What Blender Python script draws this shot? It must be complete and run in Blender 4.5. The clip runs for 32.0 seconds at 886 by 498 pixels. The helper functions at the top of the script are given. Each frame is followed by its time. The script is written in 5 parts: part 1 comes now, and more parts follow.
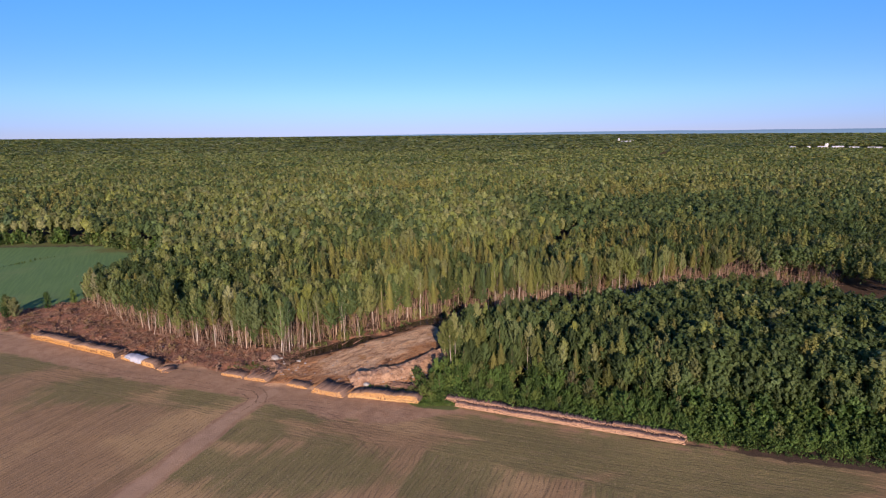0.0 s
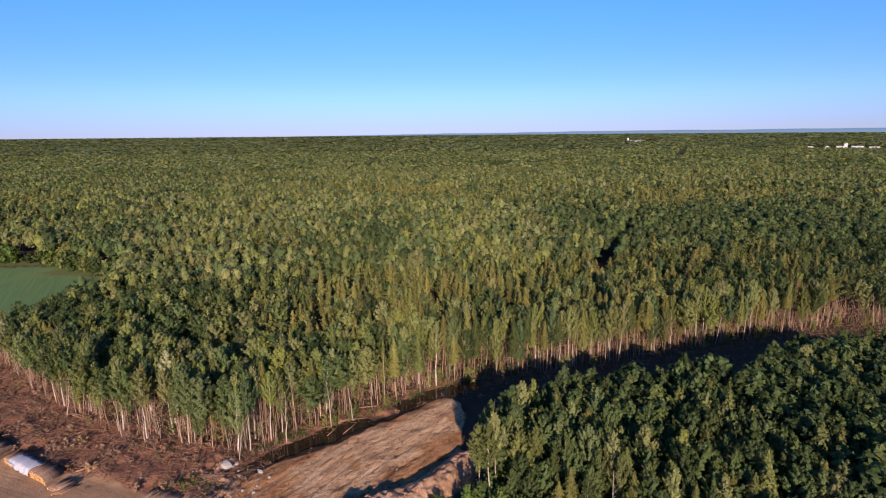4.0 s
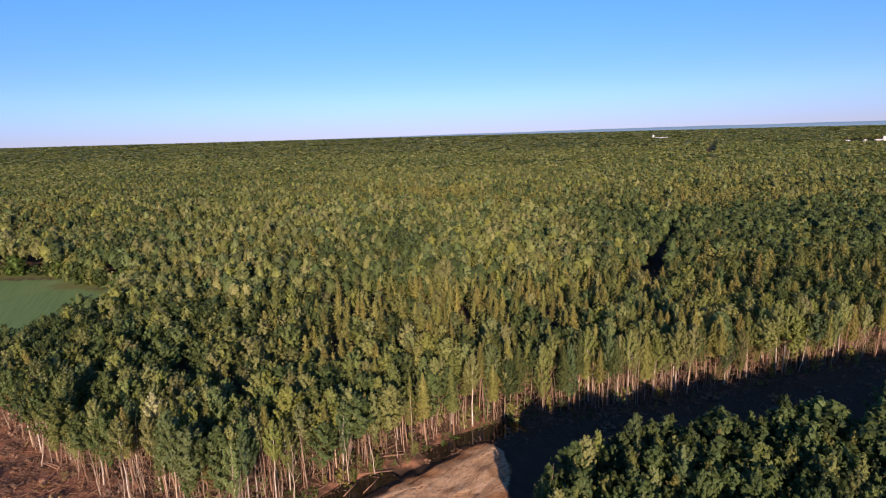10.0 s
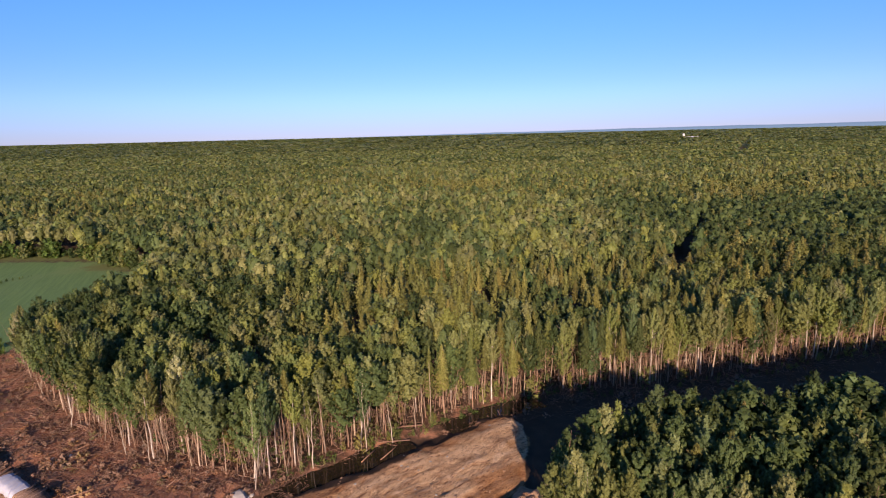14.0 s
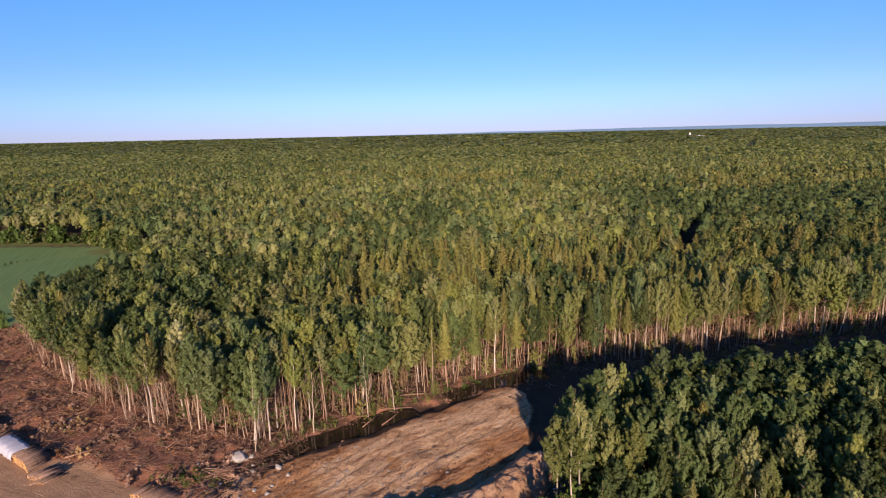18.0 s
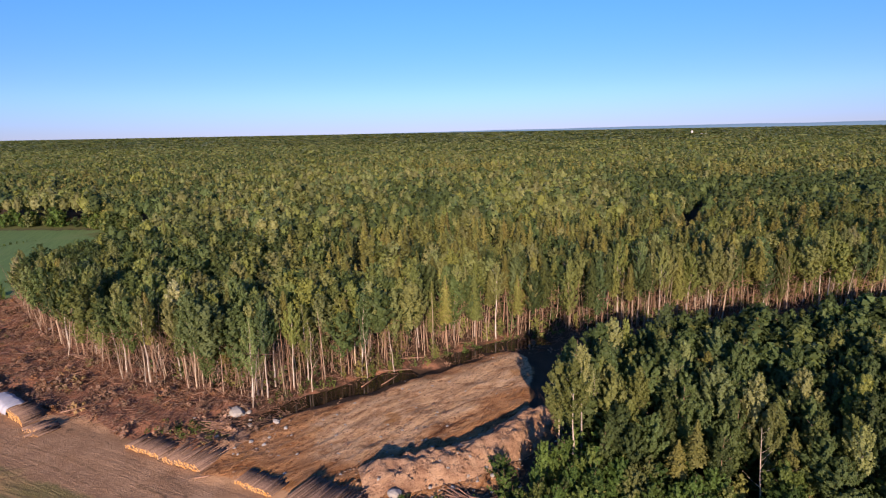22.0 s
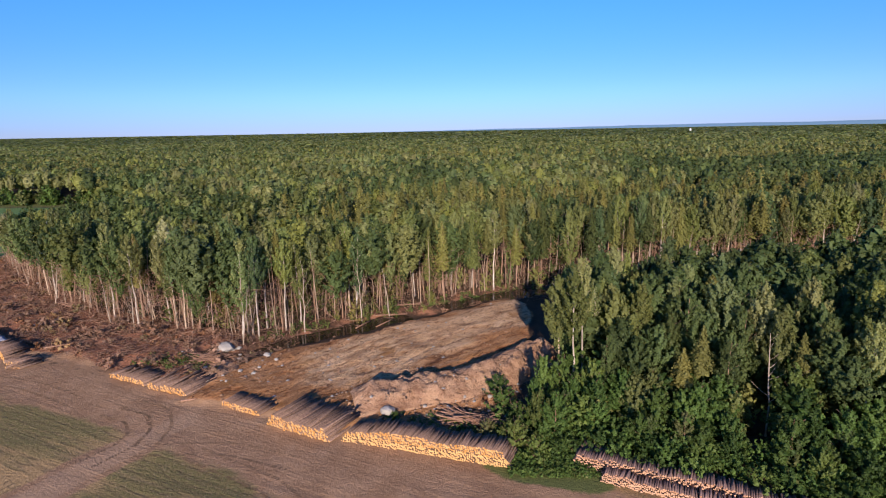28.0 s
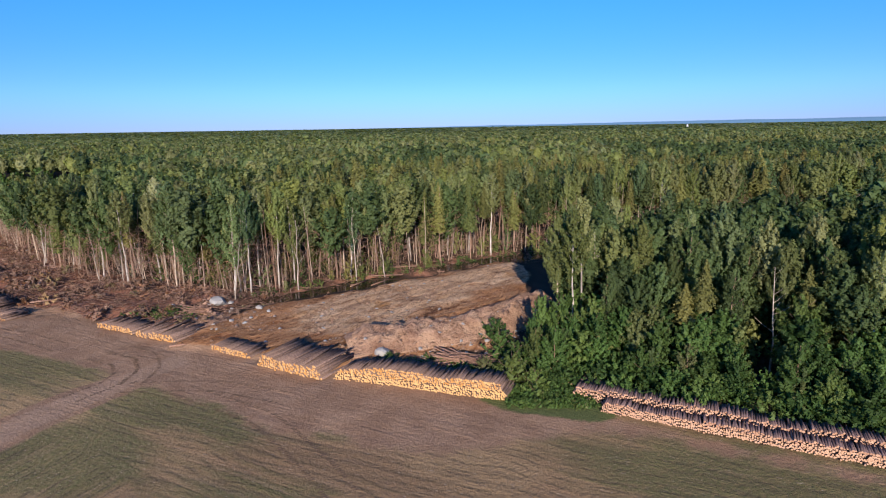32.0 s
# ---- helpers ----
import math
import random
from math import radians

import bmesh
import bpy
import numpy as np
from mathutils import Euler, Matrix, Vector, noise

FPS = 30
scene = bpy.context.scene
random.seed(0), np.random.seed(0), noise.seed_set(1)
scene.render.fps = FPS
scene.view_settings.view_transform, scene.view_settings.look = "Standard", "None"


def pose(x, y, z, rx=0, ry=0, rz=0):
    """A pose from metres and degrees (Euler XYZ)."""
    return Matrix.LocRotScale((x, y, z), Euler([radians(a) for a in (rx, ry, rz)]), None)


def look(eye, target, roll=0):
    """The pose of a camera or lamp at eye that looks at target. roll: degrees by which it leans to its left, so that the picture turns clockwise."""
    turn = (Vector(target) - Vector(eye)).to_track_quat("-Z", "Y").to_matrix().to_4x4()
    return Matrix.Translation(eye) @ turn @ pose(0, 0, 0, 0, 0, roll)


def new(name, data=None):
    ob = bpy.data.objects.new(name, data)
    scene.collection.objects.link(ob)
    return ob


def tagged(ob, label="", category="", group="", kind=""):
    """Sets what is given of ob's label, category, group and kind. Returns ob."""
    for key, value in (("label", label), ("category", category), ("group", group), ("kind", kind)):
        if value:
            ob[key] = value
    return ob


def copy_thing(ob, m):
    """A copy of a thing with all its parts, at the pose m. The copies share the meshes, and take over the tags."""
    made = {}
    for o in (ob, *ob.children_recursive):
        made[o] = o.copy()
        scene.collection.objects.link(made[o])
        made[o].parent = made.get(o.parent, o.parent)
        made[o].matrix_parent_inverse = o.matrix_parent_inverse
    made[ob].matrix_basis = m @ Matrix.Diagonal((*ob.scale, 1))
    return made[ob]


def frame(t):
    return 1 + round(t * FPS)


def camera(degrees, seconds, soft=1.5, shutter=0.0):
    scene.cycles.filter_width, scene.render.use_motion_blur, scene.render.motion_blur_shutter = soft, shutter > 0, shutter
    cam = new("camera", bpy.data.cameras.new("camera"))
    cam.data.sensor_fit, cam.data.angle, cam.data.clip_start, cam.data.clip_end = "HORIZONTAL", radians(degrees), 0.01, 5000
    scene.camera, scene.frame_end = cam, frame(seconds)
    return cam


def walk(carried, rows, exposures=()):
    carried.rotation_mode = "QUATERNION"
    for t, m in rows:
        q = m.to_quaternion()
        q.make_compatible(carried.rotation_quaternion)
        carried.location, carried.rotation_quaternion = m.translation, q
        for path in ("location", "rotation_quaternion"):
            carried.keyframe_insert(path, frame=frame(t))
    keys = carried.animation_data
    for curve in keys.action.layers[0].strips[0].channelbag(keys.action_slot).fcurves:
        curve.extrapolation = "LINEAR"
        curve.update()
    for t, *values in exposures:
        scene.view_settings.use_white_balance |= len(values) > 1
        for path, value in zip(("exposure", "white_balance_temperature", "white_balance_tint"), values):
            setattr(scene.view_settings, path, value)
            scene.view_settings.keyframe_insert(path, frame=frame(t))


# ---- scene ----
cam = camera(77.1, 32.0, 1.15)
METRES, EYE, TILT, LEAN, TURN = 100.0, 55.2, -2.6, 0.0, 0.0
ROWS = [
    (0.0, 0.0, 0.0, 0.0, -0.11, -9.15, 0.66),
    (0.5, -0.0052, 0.0569, 0.003, -0.07, -9.14, 0.67),
    (1.0, -0.0105, 0.114, 0.0061, -0.03, -9.15, 0.68),
    (1.5, -0.0158, 0.1713, 0.0088, 0.03, -9.13, 0.69),
    (2.0, -0.0212, 0.2285, 0.0113, 0.09, -9.09, 0.69),
    (2.5, -0.0268, 0.2857, 0.0136, 0.11, -9.06, 0.7),
    (3.0, -0.0325, 0.3428, 0.0162, 0.16, -9.08, 0.69),
    (3.5, -0.0381, 0.3997, 0.0197, 0.18, -9.1, 0.69),
    (5.5, -0.06, 0.6, 0.0387, 0.92, -9.67, 0.55),
    (6.0, -0.0657, 0.6259, 0.0411, 0.67, -9.85, 0.74),
    (6.5, -0.0703, 0.6428, 0.0392, 0.56, -10.05, 0.81),
    (7.0, -0.0732, 0.6498, 0.0366, 0.31, -10.05, 0.98),
    (7.5, -0.0744, 0.6515, 0.0346, 0.33, -9.86, 1.13),
    (8.0, -0.0749, 0.6524, 0.032, 0.63, -9.62, 1.26),
    (8.5, -0.0743, 0.6527, 0.0293, 1.05, -9.4, 1.4),
    (9.0, -0.0735, 0.6524, 0.0273, 1.52, -9.28, 1.49),
    (9.5, -0.0727, 0.6518, 0.0251, 1.98, -9.18, 1.57),
    (10.0, -0.0717, 0.6509, 0.0226, 2.44, -9.08, 1.6),
    (10.5, -0.0705, 0.65, 0.0182, 2.97, -9.06, 1.57),
    (11.0, -0.069, 0.6489, 0.0123, 3.4, -9.07, 1.53),
    (11.5, -0.0688, 0.648, 0.0064, 3.72, -9.07, 1.47),
    (12.0, -0.0675, 0.6473, 0.0005, 4.07, -9.07, 1.44),
    (12.5, -0.0668, 0.6467, -0.0059, 4.35, -9.08, 1.4),
    (13.0, -0.0657, 0.6467, -0.0125, 4.62, -9.07, 1.34),
    (13.5, -0.0653, 0.6462, -0.019, 4.86, -9.09, 1.29),
    (14.0, -0.0651, 0.6458, -0.0258, 5.09, -9.09, 1.27),
    (14.5, -0.0648, 0.6455, -0.0334, 5.23, -9.09, 1.22),
    (16.5, -0.0638, 0.6465, -0.064, 5.5, -9.12, 1.09),
    (17.0, -0.0638, 0.6467, -0.0702, 5.53, -9.12, 1.13),
    (17.5, -0.064, 0.647, -0.0767, 5.53, -9.11, 1.12),
    (18.0, -0.0636, 0.6472, -0.0834, 5.61, -9.11, 1.1),
    (18.5, -0.0635, 0.6473, -0.0906, 5.65, -9.12, 1.07),
    (19.0, -0.064, 0.6471, -0.0985, 5.67, -9.12, 1.05),
    (19.5, -0.0635, 0.6474, -0.1062, 5.71, -9.13, 1.03),
    (20.0, -0.0637, 0.6473, -0.1141, 5.73, -9.12, 1.01),
    (20.5, -0.0636, 0.6475, -0.1222, 5.72, -9.14, 0.99),
    (21.0, -0.0635, 0.6477, -0.1306, 5.72, -9.18, 0.98),
    (21.5, -0.0637, 0.6482, -0.1391, 5.77, -9.18, 0.94),
    (22.0, -0.0638, 0.6485, -0.1474, 5.77, -9.22, 0.94),
    (22.5, -0.0639, 0.6493, -0.1561, 5.77, -9.22, 0.89),
    (23.0, -0.0641, 0.6501, -0.1652, 5.74, -9.24, 0.91),
    (23.5, -0.064, 0.6506, -0.1725, 5.71, -9.23, 0.91),
    (24.0, -0.0639, 0.6511, -0.1802, 5.72, -9.24, 0.92),
    (24.5, -0.064, 0.6516, -0.1879, 5.72, -9.24, 0.92),
    (25.0, -0.0639, 0.6522, -0.1959, 5.67, -9.26, 0.91),
    (25.5, -0.0638, 0.6528, -0.2037, 5.61, -9.27, 0.9),
    (27.5, -0.0632, 0.6551, -0.2355, 5.58, -9.21, 0.89),
    (28.0, -0.063, 0.6558, -0.2427, 5.62, -9.23, 0.87),
    (28.5, -0.0631, 0.6562, -0.2501, 5.59, -9.28, 0.84),
    (29.0, -0.0634, 0.6565, -0.2578, 5.53, -9.32, 0.85),
    (29.5, -0.0636, 0.6572, -0.2651, 5.47, -9.35, 0.83),
    (30.0, -0.0636, 0.658, -0.2723, 5.42, -9.36, 0.86),
    (30.5, -0.0635, 0.6587, -0.2797, 5.4, -9.41, 0.82),
    (31.0, -0.0635, 0.6594, -0.2867, 5.37, -9.44, 0.82),
    (31.5, -0.0634, 0.6603, -0.2952, 5.35, -9.49, 0.8),
    (32.0, -0.0633, 0.6611, -0.3031, 5.33, -9.52, 0.77),
]
walk(cam, [(t, pose(0, 0, EYE, TILT, LEAN, TURN) @ pose(METRES * x, METRES * y, METRES * z, 90 + pitch, roll, yaw)) for t, x, y, z, yaw, pitch, roll in ROWS],
     [(0.0, 0.43, 7100, 24), (6.0, 0.52, 7550, 25), (13.0, 0.54, 7950, 27), (19.0, 0.54, 7900, 26), (24.0, 0.51, 7400, 23), (28.0, 0.45, 6800, 18), (32.0, 0.42, 6200, 13)])

# ---- light: low sun behind the first camera, clear sky ----
SUN_UP, SUN_WAY = radians(18), radians(-4)      # elevation; way in which shadows fall, from +y towards +x
to_sun = Vector((-math.sin(SUN_WAY) * math.cos(SUN_UP), -math.cos(SUN_WAY) * math.cos(SUN_UP), math.sin(SUN_UP)))
world = bpy.data.worlds.new("sky")
scene.world = world
world.use_nodes = True
wt = world.node_tree
sky = wt.nodes.new("ShaderNodeTexSky")
sky.sky_type, sky.sun_disc = "NISHITA", False
sky.sun_elevation, sky.sun_rotation = SUN_UP, math.atan2(to_sun.x, to_sun.y)
sky.air_density, sky.dust_density, sky.ozone_density, sky.altitude = 1.0, 0.0, 7.0, 100
wt.nodes["Background"].inputs["Strength"].default_value = 0.102
vivid = wt.nodes.new("ShaderNodeHueSaturation")
vivid.inputs["Saturation"].default_value = 1.08
cool = wt.nodes.new("ShaderNodeMix")
cool.data_type, cool.blend_type = "RGBA", "MULTIPLY"
cool.inputs[0].default_value = 1.0
up = wt.nodes.new("ShaderNodeSeparateXYZ")
wt.links.new(wt.nodes.new("ShaderNodeTexCoord").outputs["Generated"], up.inputs[0])
tint = wt.nodes.new("ShaderNodeValToRGB")
tint.color_ramp.interpolation = "EASE"
tint.color_ramp.elements[0].position, tint.color_ramp.elements[0].color = 0.0, (0.60, 0.70, 1.22, 1)
for at, shade in ((0.07, (0.73, 0.88, 1.35, 1)), (0.24, (0.72, 1.09, 1.32, 1))):
    tint.color_ramp.elements.new(at).color = shade
tint.color_ramp.elements[3].position, tint.color_ramp.elements[3].color = 0.8, (0.78, 1.04, 1.22, 1)
wt.links.new(up.outputs[2], tint.inputs[0])
wt.links.new(tint.outputs[0], cool.inputs[7])
wt.links.new(sky.outputs[0], vivid.inputs["Color"])
wt.links.new(vivid.outputs[0], cool.inputs[6])
wt.links.new(cool.outputs[2], wt.nodes["Background"].inputs["Color"])
sun = new("sun", bpy.data.lights.new("sun", "SUN"))
sun.data.energy, sun.data.angle, sun.data.color = 5.0, radians(0.5), (1.0, 0.86, 0.70)
sun.matrix_world = look((0, 0, 300), Vector((0, 0, 300)) - to_sun)

rng = np.random.default_rng(7)


# ---- materials ----
class Nodes:
    """A short way to write node trees."""

    def __init__(self, name):
        self.mat = bpy.data.materials.new(name)
        self.mat.use_nodes = True
        self.t = self.mat.node_tree
        self.bsdf = self.t.nodes["Principled BSDF"]
        self.out = self.t.nodes["Material Output"]

    def put(self, socket, value):
        if hasattr(value, "is_output"):
            self.t.links.new(value, socket)
        elif isinstance(value, (tuple, list)) and len(value) == 3 and socket.type == "RGBA":
            socket.default_value = (*value, 1)
        else:
            socket.default_value = value

    def node(self, kind, out=0, **ins):
        n = self.t.nodes.new("ShaderNode" + kind)
        for k, v in ins.items():
            if k.startswith("p_"):
                if k == "p_data_type":
                    n.data_type = v
                elif k == "p_operation":
                    n.operation = v
                elif k == "p_blend_type":
                    n.blend_type = v
                elif k == "p_attribute_name":
                    n.attribute_name = v
            else:
                key = int(k[1:]) if k[0] == "i" and k[1:].isdigit() else k.replace("_", " ")
                self.put(n.inputs[key], v)
        return n.outputs[out]

    def math(self, op, a, b=0.0, c=0.0):
        return self.node("Math", p_operation=op, i0=a, i1=b, i2=c)

    def noise(self, scale, detail=3.0, rough=0.55, vec=None, distortion=0.0):
        ins = dict(Scale=scale, Detail=detail, Roughness=rough, Distortion=distortion)
        if vec is not None:
            ins["Vector"] = vec
        return self.node("TexNoise", **ins)

    def mix(self, fac, a, b, blend="MIX"):
        n = self.t.nodes.new("ShaderNodeMix")
        n.data_type, n.blend_type = "RGBA", blend
        self.put(n.inputs[0], fac)
        self.put(n.inputs[6], a)
        self.put(n.inputs[7], b)
        return n.outputs[2]

    def ramp(self, fac, stops):
        n = self.t.nodes.new("ShaderNodeValToRGB")
        e = n.color_ramp.elements
        while len(e) < len(stops):
            e.new(0.5)
        for el, (p, c) in zip(e, stops):
            el.position, el.color = p, (*c, 1) if len(c) == 3 else c
        self.put(n.inputs[0], fac)
        return n.outputs[0]

    def step(self, fac, lo, hi):
        n = self.t.nodes.new("ShaderNodeMapRange")
        n.interpolation_type = "SMOOTHSTEP"
        self.put(n.inputs[0], fac)
        n.inputs[1].default_value, n.inputs[2].default_value = lo, hi
        return n.outputs[0]

    def place(self):
        return self.node("NewGeometry", 0)

    def scaled(self, vec, s, turn=0.0):
        if turn:
            r = self.t.nodes.new("ShaderNodeMapping")
            r.inputs["Rotation"].default_value = (0, 0, -turn)
            self.put(r.inputs["Vector"], vec)
            vec = r.outputs[0]
        n = self.t.nodes.new("ShaderNodeMapping")
        n.inputs["Scale"].default_value = s
        self.put(n.inputs["Vector"], vec)
        return n.outputs[0]

    def bump(self, height, strength=0.5, dist=0.1):
        return self.node("Bump", Height=height, Strength=strength, Distance=dist)

    def finish(self, color, rough=0.8, normal=None, spec=0.3, metal=0.0):
        self.put(self.bsdf.inputs["Base Color"], color)
        self.put(self.bsdf.inputs["Roughness"], rough)
        self.put(self.bsdf.inputs["Metallic"], metal)
        self.put(self.bsdf.inputs["Specular IOR Level"], spec)
        if normal is not None:
            self.put(self.bsdf.inputs["Normal"], normal)
        return self.mat


def leaf_mat(name, stops, through_light=0.42):
    n = Nodes(name)
    own = n.math("PINGPONG", n.math("ADD", n.math("MULTIPLY", n.node("ObjectInfo", 5), n.math("LESS_THAN", n.node("Attribute", 2, p_attribute_name="tree"), 0.0005)), n.node("Attribute", 2, p_attribute_name="tree")), 1.0)
    col = n.ramp(own, stops)
    leaf = n.node("NewGeometry", 8)
    val = n.node("MapRange", i0=leaf, i1=0.0, i2=1.0, i3=0.76, i4=1.20)
    col = n.mix(1.0, col, val, "MULTIPLY")
    whole = n.node("MapRange", i0=n.math("FRACT", n.math("MULTIPLY", own, 57.3)), i1=0.0, i2=1.0, i3=0.68, i4=1.36)
    col = n.mix(1.0, col, whole, "MULTIPLY")
    n.finish(col, 0.62, spec=0.25)
    tr = n.t.nodes.new("ShaderNodeBsdfTranslucent")
    n.put(tr.inputs["Color"], n.mix(1.0, col, (1.0, 1.05, 0.5), "MULTIPLY"))
    mx = n.t.nodes.new("ShaderNodeMixShader")
    mx.inputs[0].default_value = through_light
    n.t.links.new(n.bsdf.outputs[0], mx.inputs[1])
    n.t.links.new(tr.outputs[0], mx.inputs[2])
    n.t.links.new(mx.outputs[0], n.out.inputs[0])
    return n.mat


def bark_mat(name, a, b, scale=3.0):
    n = Nodes(name)
    v = n.scaled(n.node("TexCoord", 3), (1, 1, 0.25))
    k = n.noise(scale, 5, 0.65, v)
    fine = n.noise(scale * 6, 3, 0.6, v)
    col = n.mix(n.step(k, 0.35, 0.68), a, b)
    own = n.node("MapRange", i0=n.node("ObjectInfo", 5), i1=0.0, i2=1.0, i3=0.72, i4=1.25)
    col = n.mix(1.0, col, own, "MULTIPLY")
    return n.finish(col, 0.85, n.bump(fine, 0.5, 0.03))


ASPEN = leaf_mat("aspen_leaves", [(0, (0.118, 0.188, 0.082)), (0.22, (0.222, 0.248, 0.098)), (0.4, (0.182, 0.220, 0.062)), (0.58, (0.258, 0.264, 0.116)), (0.75, (0.138, 0.200, 0.078)), (0.92, (0.245, 0.266, 0.070)), (1, (0.350, 0.350, 0.200))])
MAPLE = leaf_mat("maple_leaves", [(0, (0.064, 0.105, 0.037)), (0.3, (0.098, 0.140, 0.048)), (0.6, (0.082, 0.130, 0.048)), (0.8, (0.130, 0.162, 0.052)), (0.95, (0.168, 0.184, 0.056)), (1, (0.225, 0.195, 0.058))])
CONIFER = leaf_mat("conifer_needles", [(0, (0.105, 0.138, 0.045)), (0.35, (0.165, 0.178, 0.054)), (0.7, (0.202, 0.194, 0.058)), (0.92, (0.204, 0.180, 0.058)), (1, (0.225, 0.165, 0.062))], 0.28)
BUSH = leaf_mat("bush_leaves", [(0, (0.058, 0.115, 0.028)), (0.5, (0.088, 0.150, 0.036)), (0.8, (0.120, 0.164, 0.042)), (1, (0.160, 0.162, 0.075))], 0.34)
DRY = leaf_mat("dry_leaves", [(0, (0.23, 0.13, 0.088)), (0.4, (0.28, 0.175, 0.125)), (0.7, (0.19, 0.125, 0.09)), (0.92, (0.30, 0.15, 0.075)), (1, (0.20, 0.18, 0.085))], 0.15)
BARK = bark_mat("pale_bark", (0.47, 0.37, 0.28), (0.25, 0.185, 0.135))
BARK_FIR = bark_mat("fir_bark", (0.34, 0.22, 0.155), (0.18, 0.115, 0.082))
BIRCH = bark_mat("birch_bark", (0.55, 0.50, 0.44), (0.25, 0.20, 0.16), 2.0)
LOG_BARK = bark_mat("log_bark", (0.235, 0.155, 0.118), (0.115, 0.074, 0.060), 5.0)
LOG_RED = bark_mat("pulp_bark", (0.23, 0.15, 0.13), (0.12, 0.08, 0.075), 6.0)
STICK = bark_mat("dry_sticks", (0.34, 0.205, 0.145), (0.17, 0.095, 0.066), 4.0)


def end_mat(name, a, b):
    n = Nodes(name)
    col = n.mix(n.node("ObjectInfo", 5), a, b)
    k = n.noise(14.0, 3, 0.6, n.node("TexCoord", 3))
    col = n.mix(n.step(k, 0.3, 0.75), col, n.mix(1.0, col, (0.62, 0.5, 0.4), "MULTIPLY"))
    return n.finish(col, 0.75)


LOG_END = end_mat("fresh_cut_wood", (0.56, 0.28, 0.075), (0.72, 0.47, 0.21))
PULP_END = end_mat("pink_cut_wood", (0.62, 0.40, 0.27), (0.44, 0.25, 0.16))


def ground_mat():
    n = Nodes("ground")
    p = n.place()
    za = n.t.nodes.new("ShaderNodeAttribute")
    za.attribute_name = "zone_a"
    zb = n.t.nodes.new("ShaderNodeAttribute")
    zb.attribute_name = "zone_b"
    sa, sb = n.t.nodes.new("ShaderNodeSeparateColor"), n.t.nodes.new("ShaderNodeSeparateColor")
    n.t.links.new(za.outputs[0], sa.inputs[0])
    n.t.links.new(zb.outputs[0], sb.inputs[0])
    big, mid, fine = n.noise(0.035, 4, 0.55, p), n.noise(0.35, 5, 0.6, p), n.noise(3.2, 5, 0.7, p)
    ragged = n.math("ADD", n.math("MULTIPLY", n.math("SUBTRACT", mid, 0.5), 0.7), n.math("MULTIPLY", n.math("SUBTRACT", fine, 0.5), 0.35))

    def mask(out):
        return n.step(n.math("ADD", out, ragged), 0.38, 0.62)

    col = n.mix(mid, (0.045, 0.030, 0.021), (0.115, 0.073, 0.048))                     # forest floor; its dark tone also colours in shade right of the clearing
    # tilled soil with sprouting green and long straight passes
    head = n.step(n.math("ADD", za.outputs[3], ragged), 0.35, 0.65)
    long_way = n.noise(0.42, 4, 0.62, n.scaled(p, (0.07, 1.0, 1.0), radians(69)), 1.2)
    side_way = n.noise(0.60, 4, 0.62, n.scaled(p, (0.07, 1.0, 1.0), radians(-19)), 1.2)
    drill = n.noise(1.7, 3, 0.65, n.scaled(p, (0.05, 1.0, 1.0), radians(68)), 0.6)
    drill_side = n.noise(1.9, 3, 0.65, n.scaled(p, (0.05, 1.0, 1.0), radians(-18)), 0.6)
    passes = n.node("Mix", Factor=head, A=long_way, B=side_way)
    lines = n.node("Mix", Factor=head, A=drill, B=drill_side)
    soil = n.mix(n.step(passes, 0.32, 0.70), (0.36, 0.225, 0.115), (0.26, 0.162, 0.082))
    soil = n.mix(n.step(big, 0.46, 0.62), soil, (0.44, 0.288, 0.138))
    sprout = n.math("ADD", n.math("ADD", zb.outputs[3], n.math("MULTIPLY", n.math("SUBTRACT", n.noise(0.06, 4, 0.6, p), 0.5), 1.5)), n.math("MULTIPLY", n.math("SUBTRACT", passes, 0.5), 0.9))
    green = n.math("MULTIPLY", n.step(sprout, 0.10, 0.62), n.node("MapRange", i0=fine, i1=0.25, i2=0.6, i3=0.35, i4=1.0))
    soil = n.mix(n.math("MULTIPLY", green, 0.85), soil, (0.135, 0.142, 0.05))
    soil = n.mix(n.math("MULTIPLY", n.step(lines, 0.55, 0.68), 0.38), soil, (0.35, 0.235, 0.135))
    soil = n.mix(n.math("MULTIPLY", n.step(lines, 0.45, 0.32), 0.35), soil, (0.12, 0.085, 0.055))
    rows = n.t.nodes.new("ShaderNodeSeparateXYZ")
    n.put(rows.inputs[0], n.scaled(p, (1, 1, 1), radians(68.5)))
    across = n.t.nodes.new("ShaderNodeSeparateXYZ")
    n.put(across.inputs[0], n.scaled(p, (1, 1, 1), radians(-18.5)))
    sway = n.math("MULTIPLY", n.noise(0.11, 2, 0.5, p), 3.0)
    furrow = n.math("SINE", n.math("MULTIPLY", n.math("ADD", n.node("Mix", Factor=head, A=rows.outputs[1], B=across.outputs[1]), sway), 7.4))
    broken = n.step(n.noise(0.55, 3, 0.7, p), 0.36, 0.62)
    soil = n.mix(n.math("MULTIPLY", n.math("MULTIPLY", n.step(furrow, 0.45, 0.95), broken), 0.62), soil, (0.105, 0.078, 0.045))
    crumbs = n.noise(7.0, 3, 0.7, p)
    soil = n.mix(n.math("MULTIPLY", n.step(crumbs, 0.58, 0.72), 0.5), soil, (0.43, 0.30, 0.172))
    soil = n.mix(n.math("MULTIPLY", n.step(crumbs, 0.44, 0.32), 0.55), soil, (0.095, 0.07, 0.045))
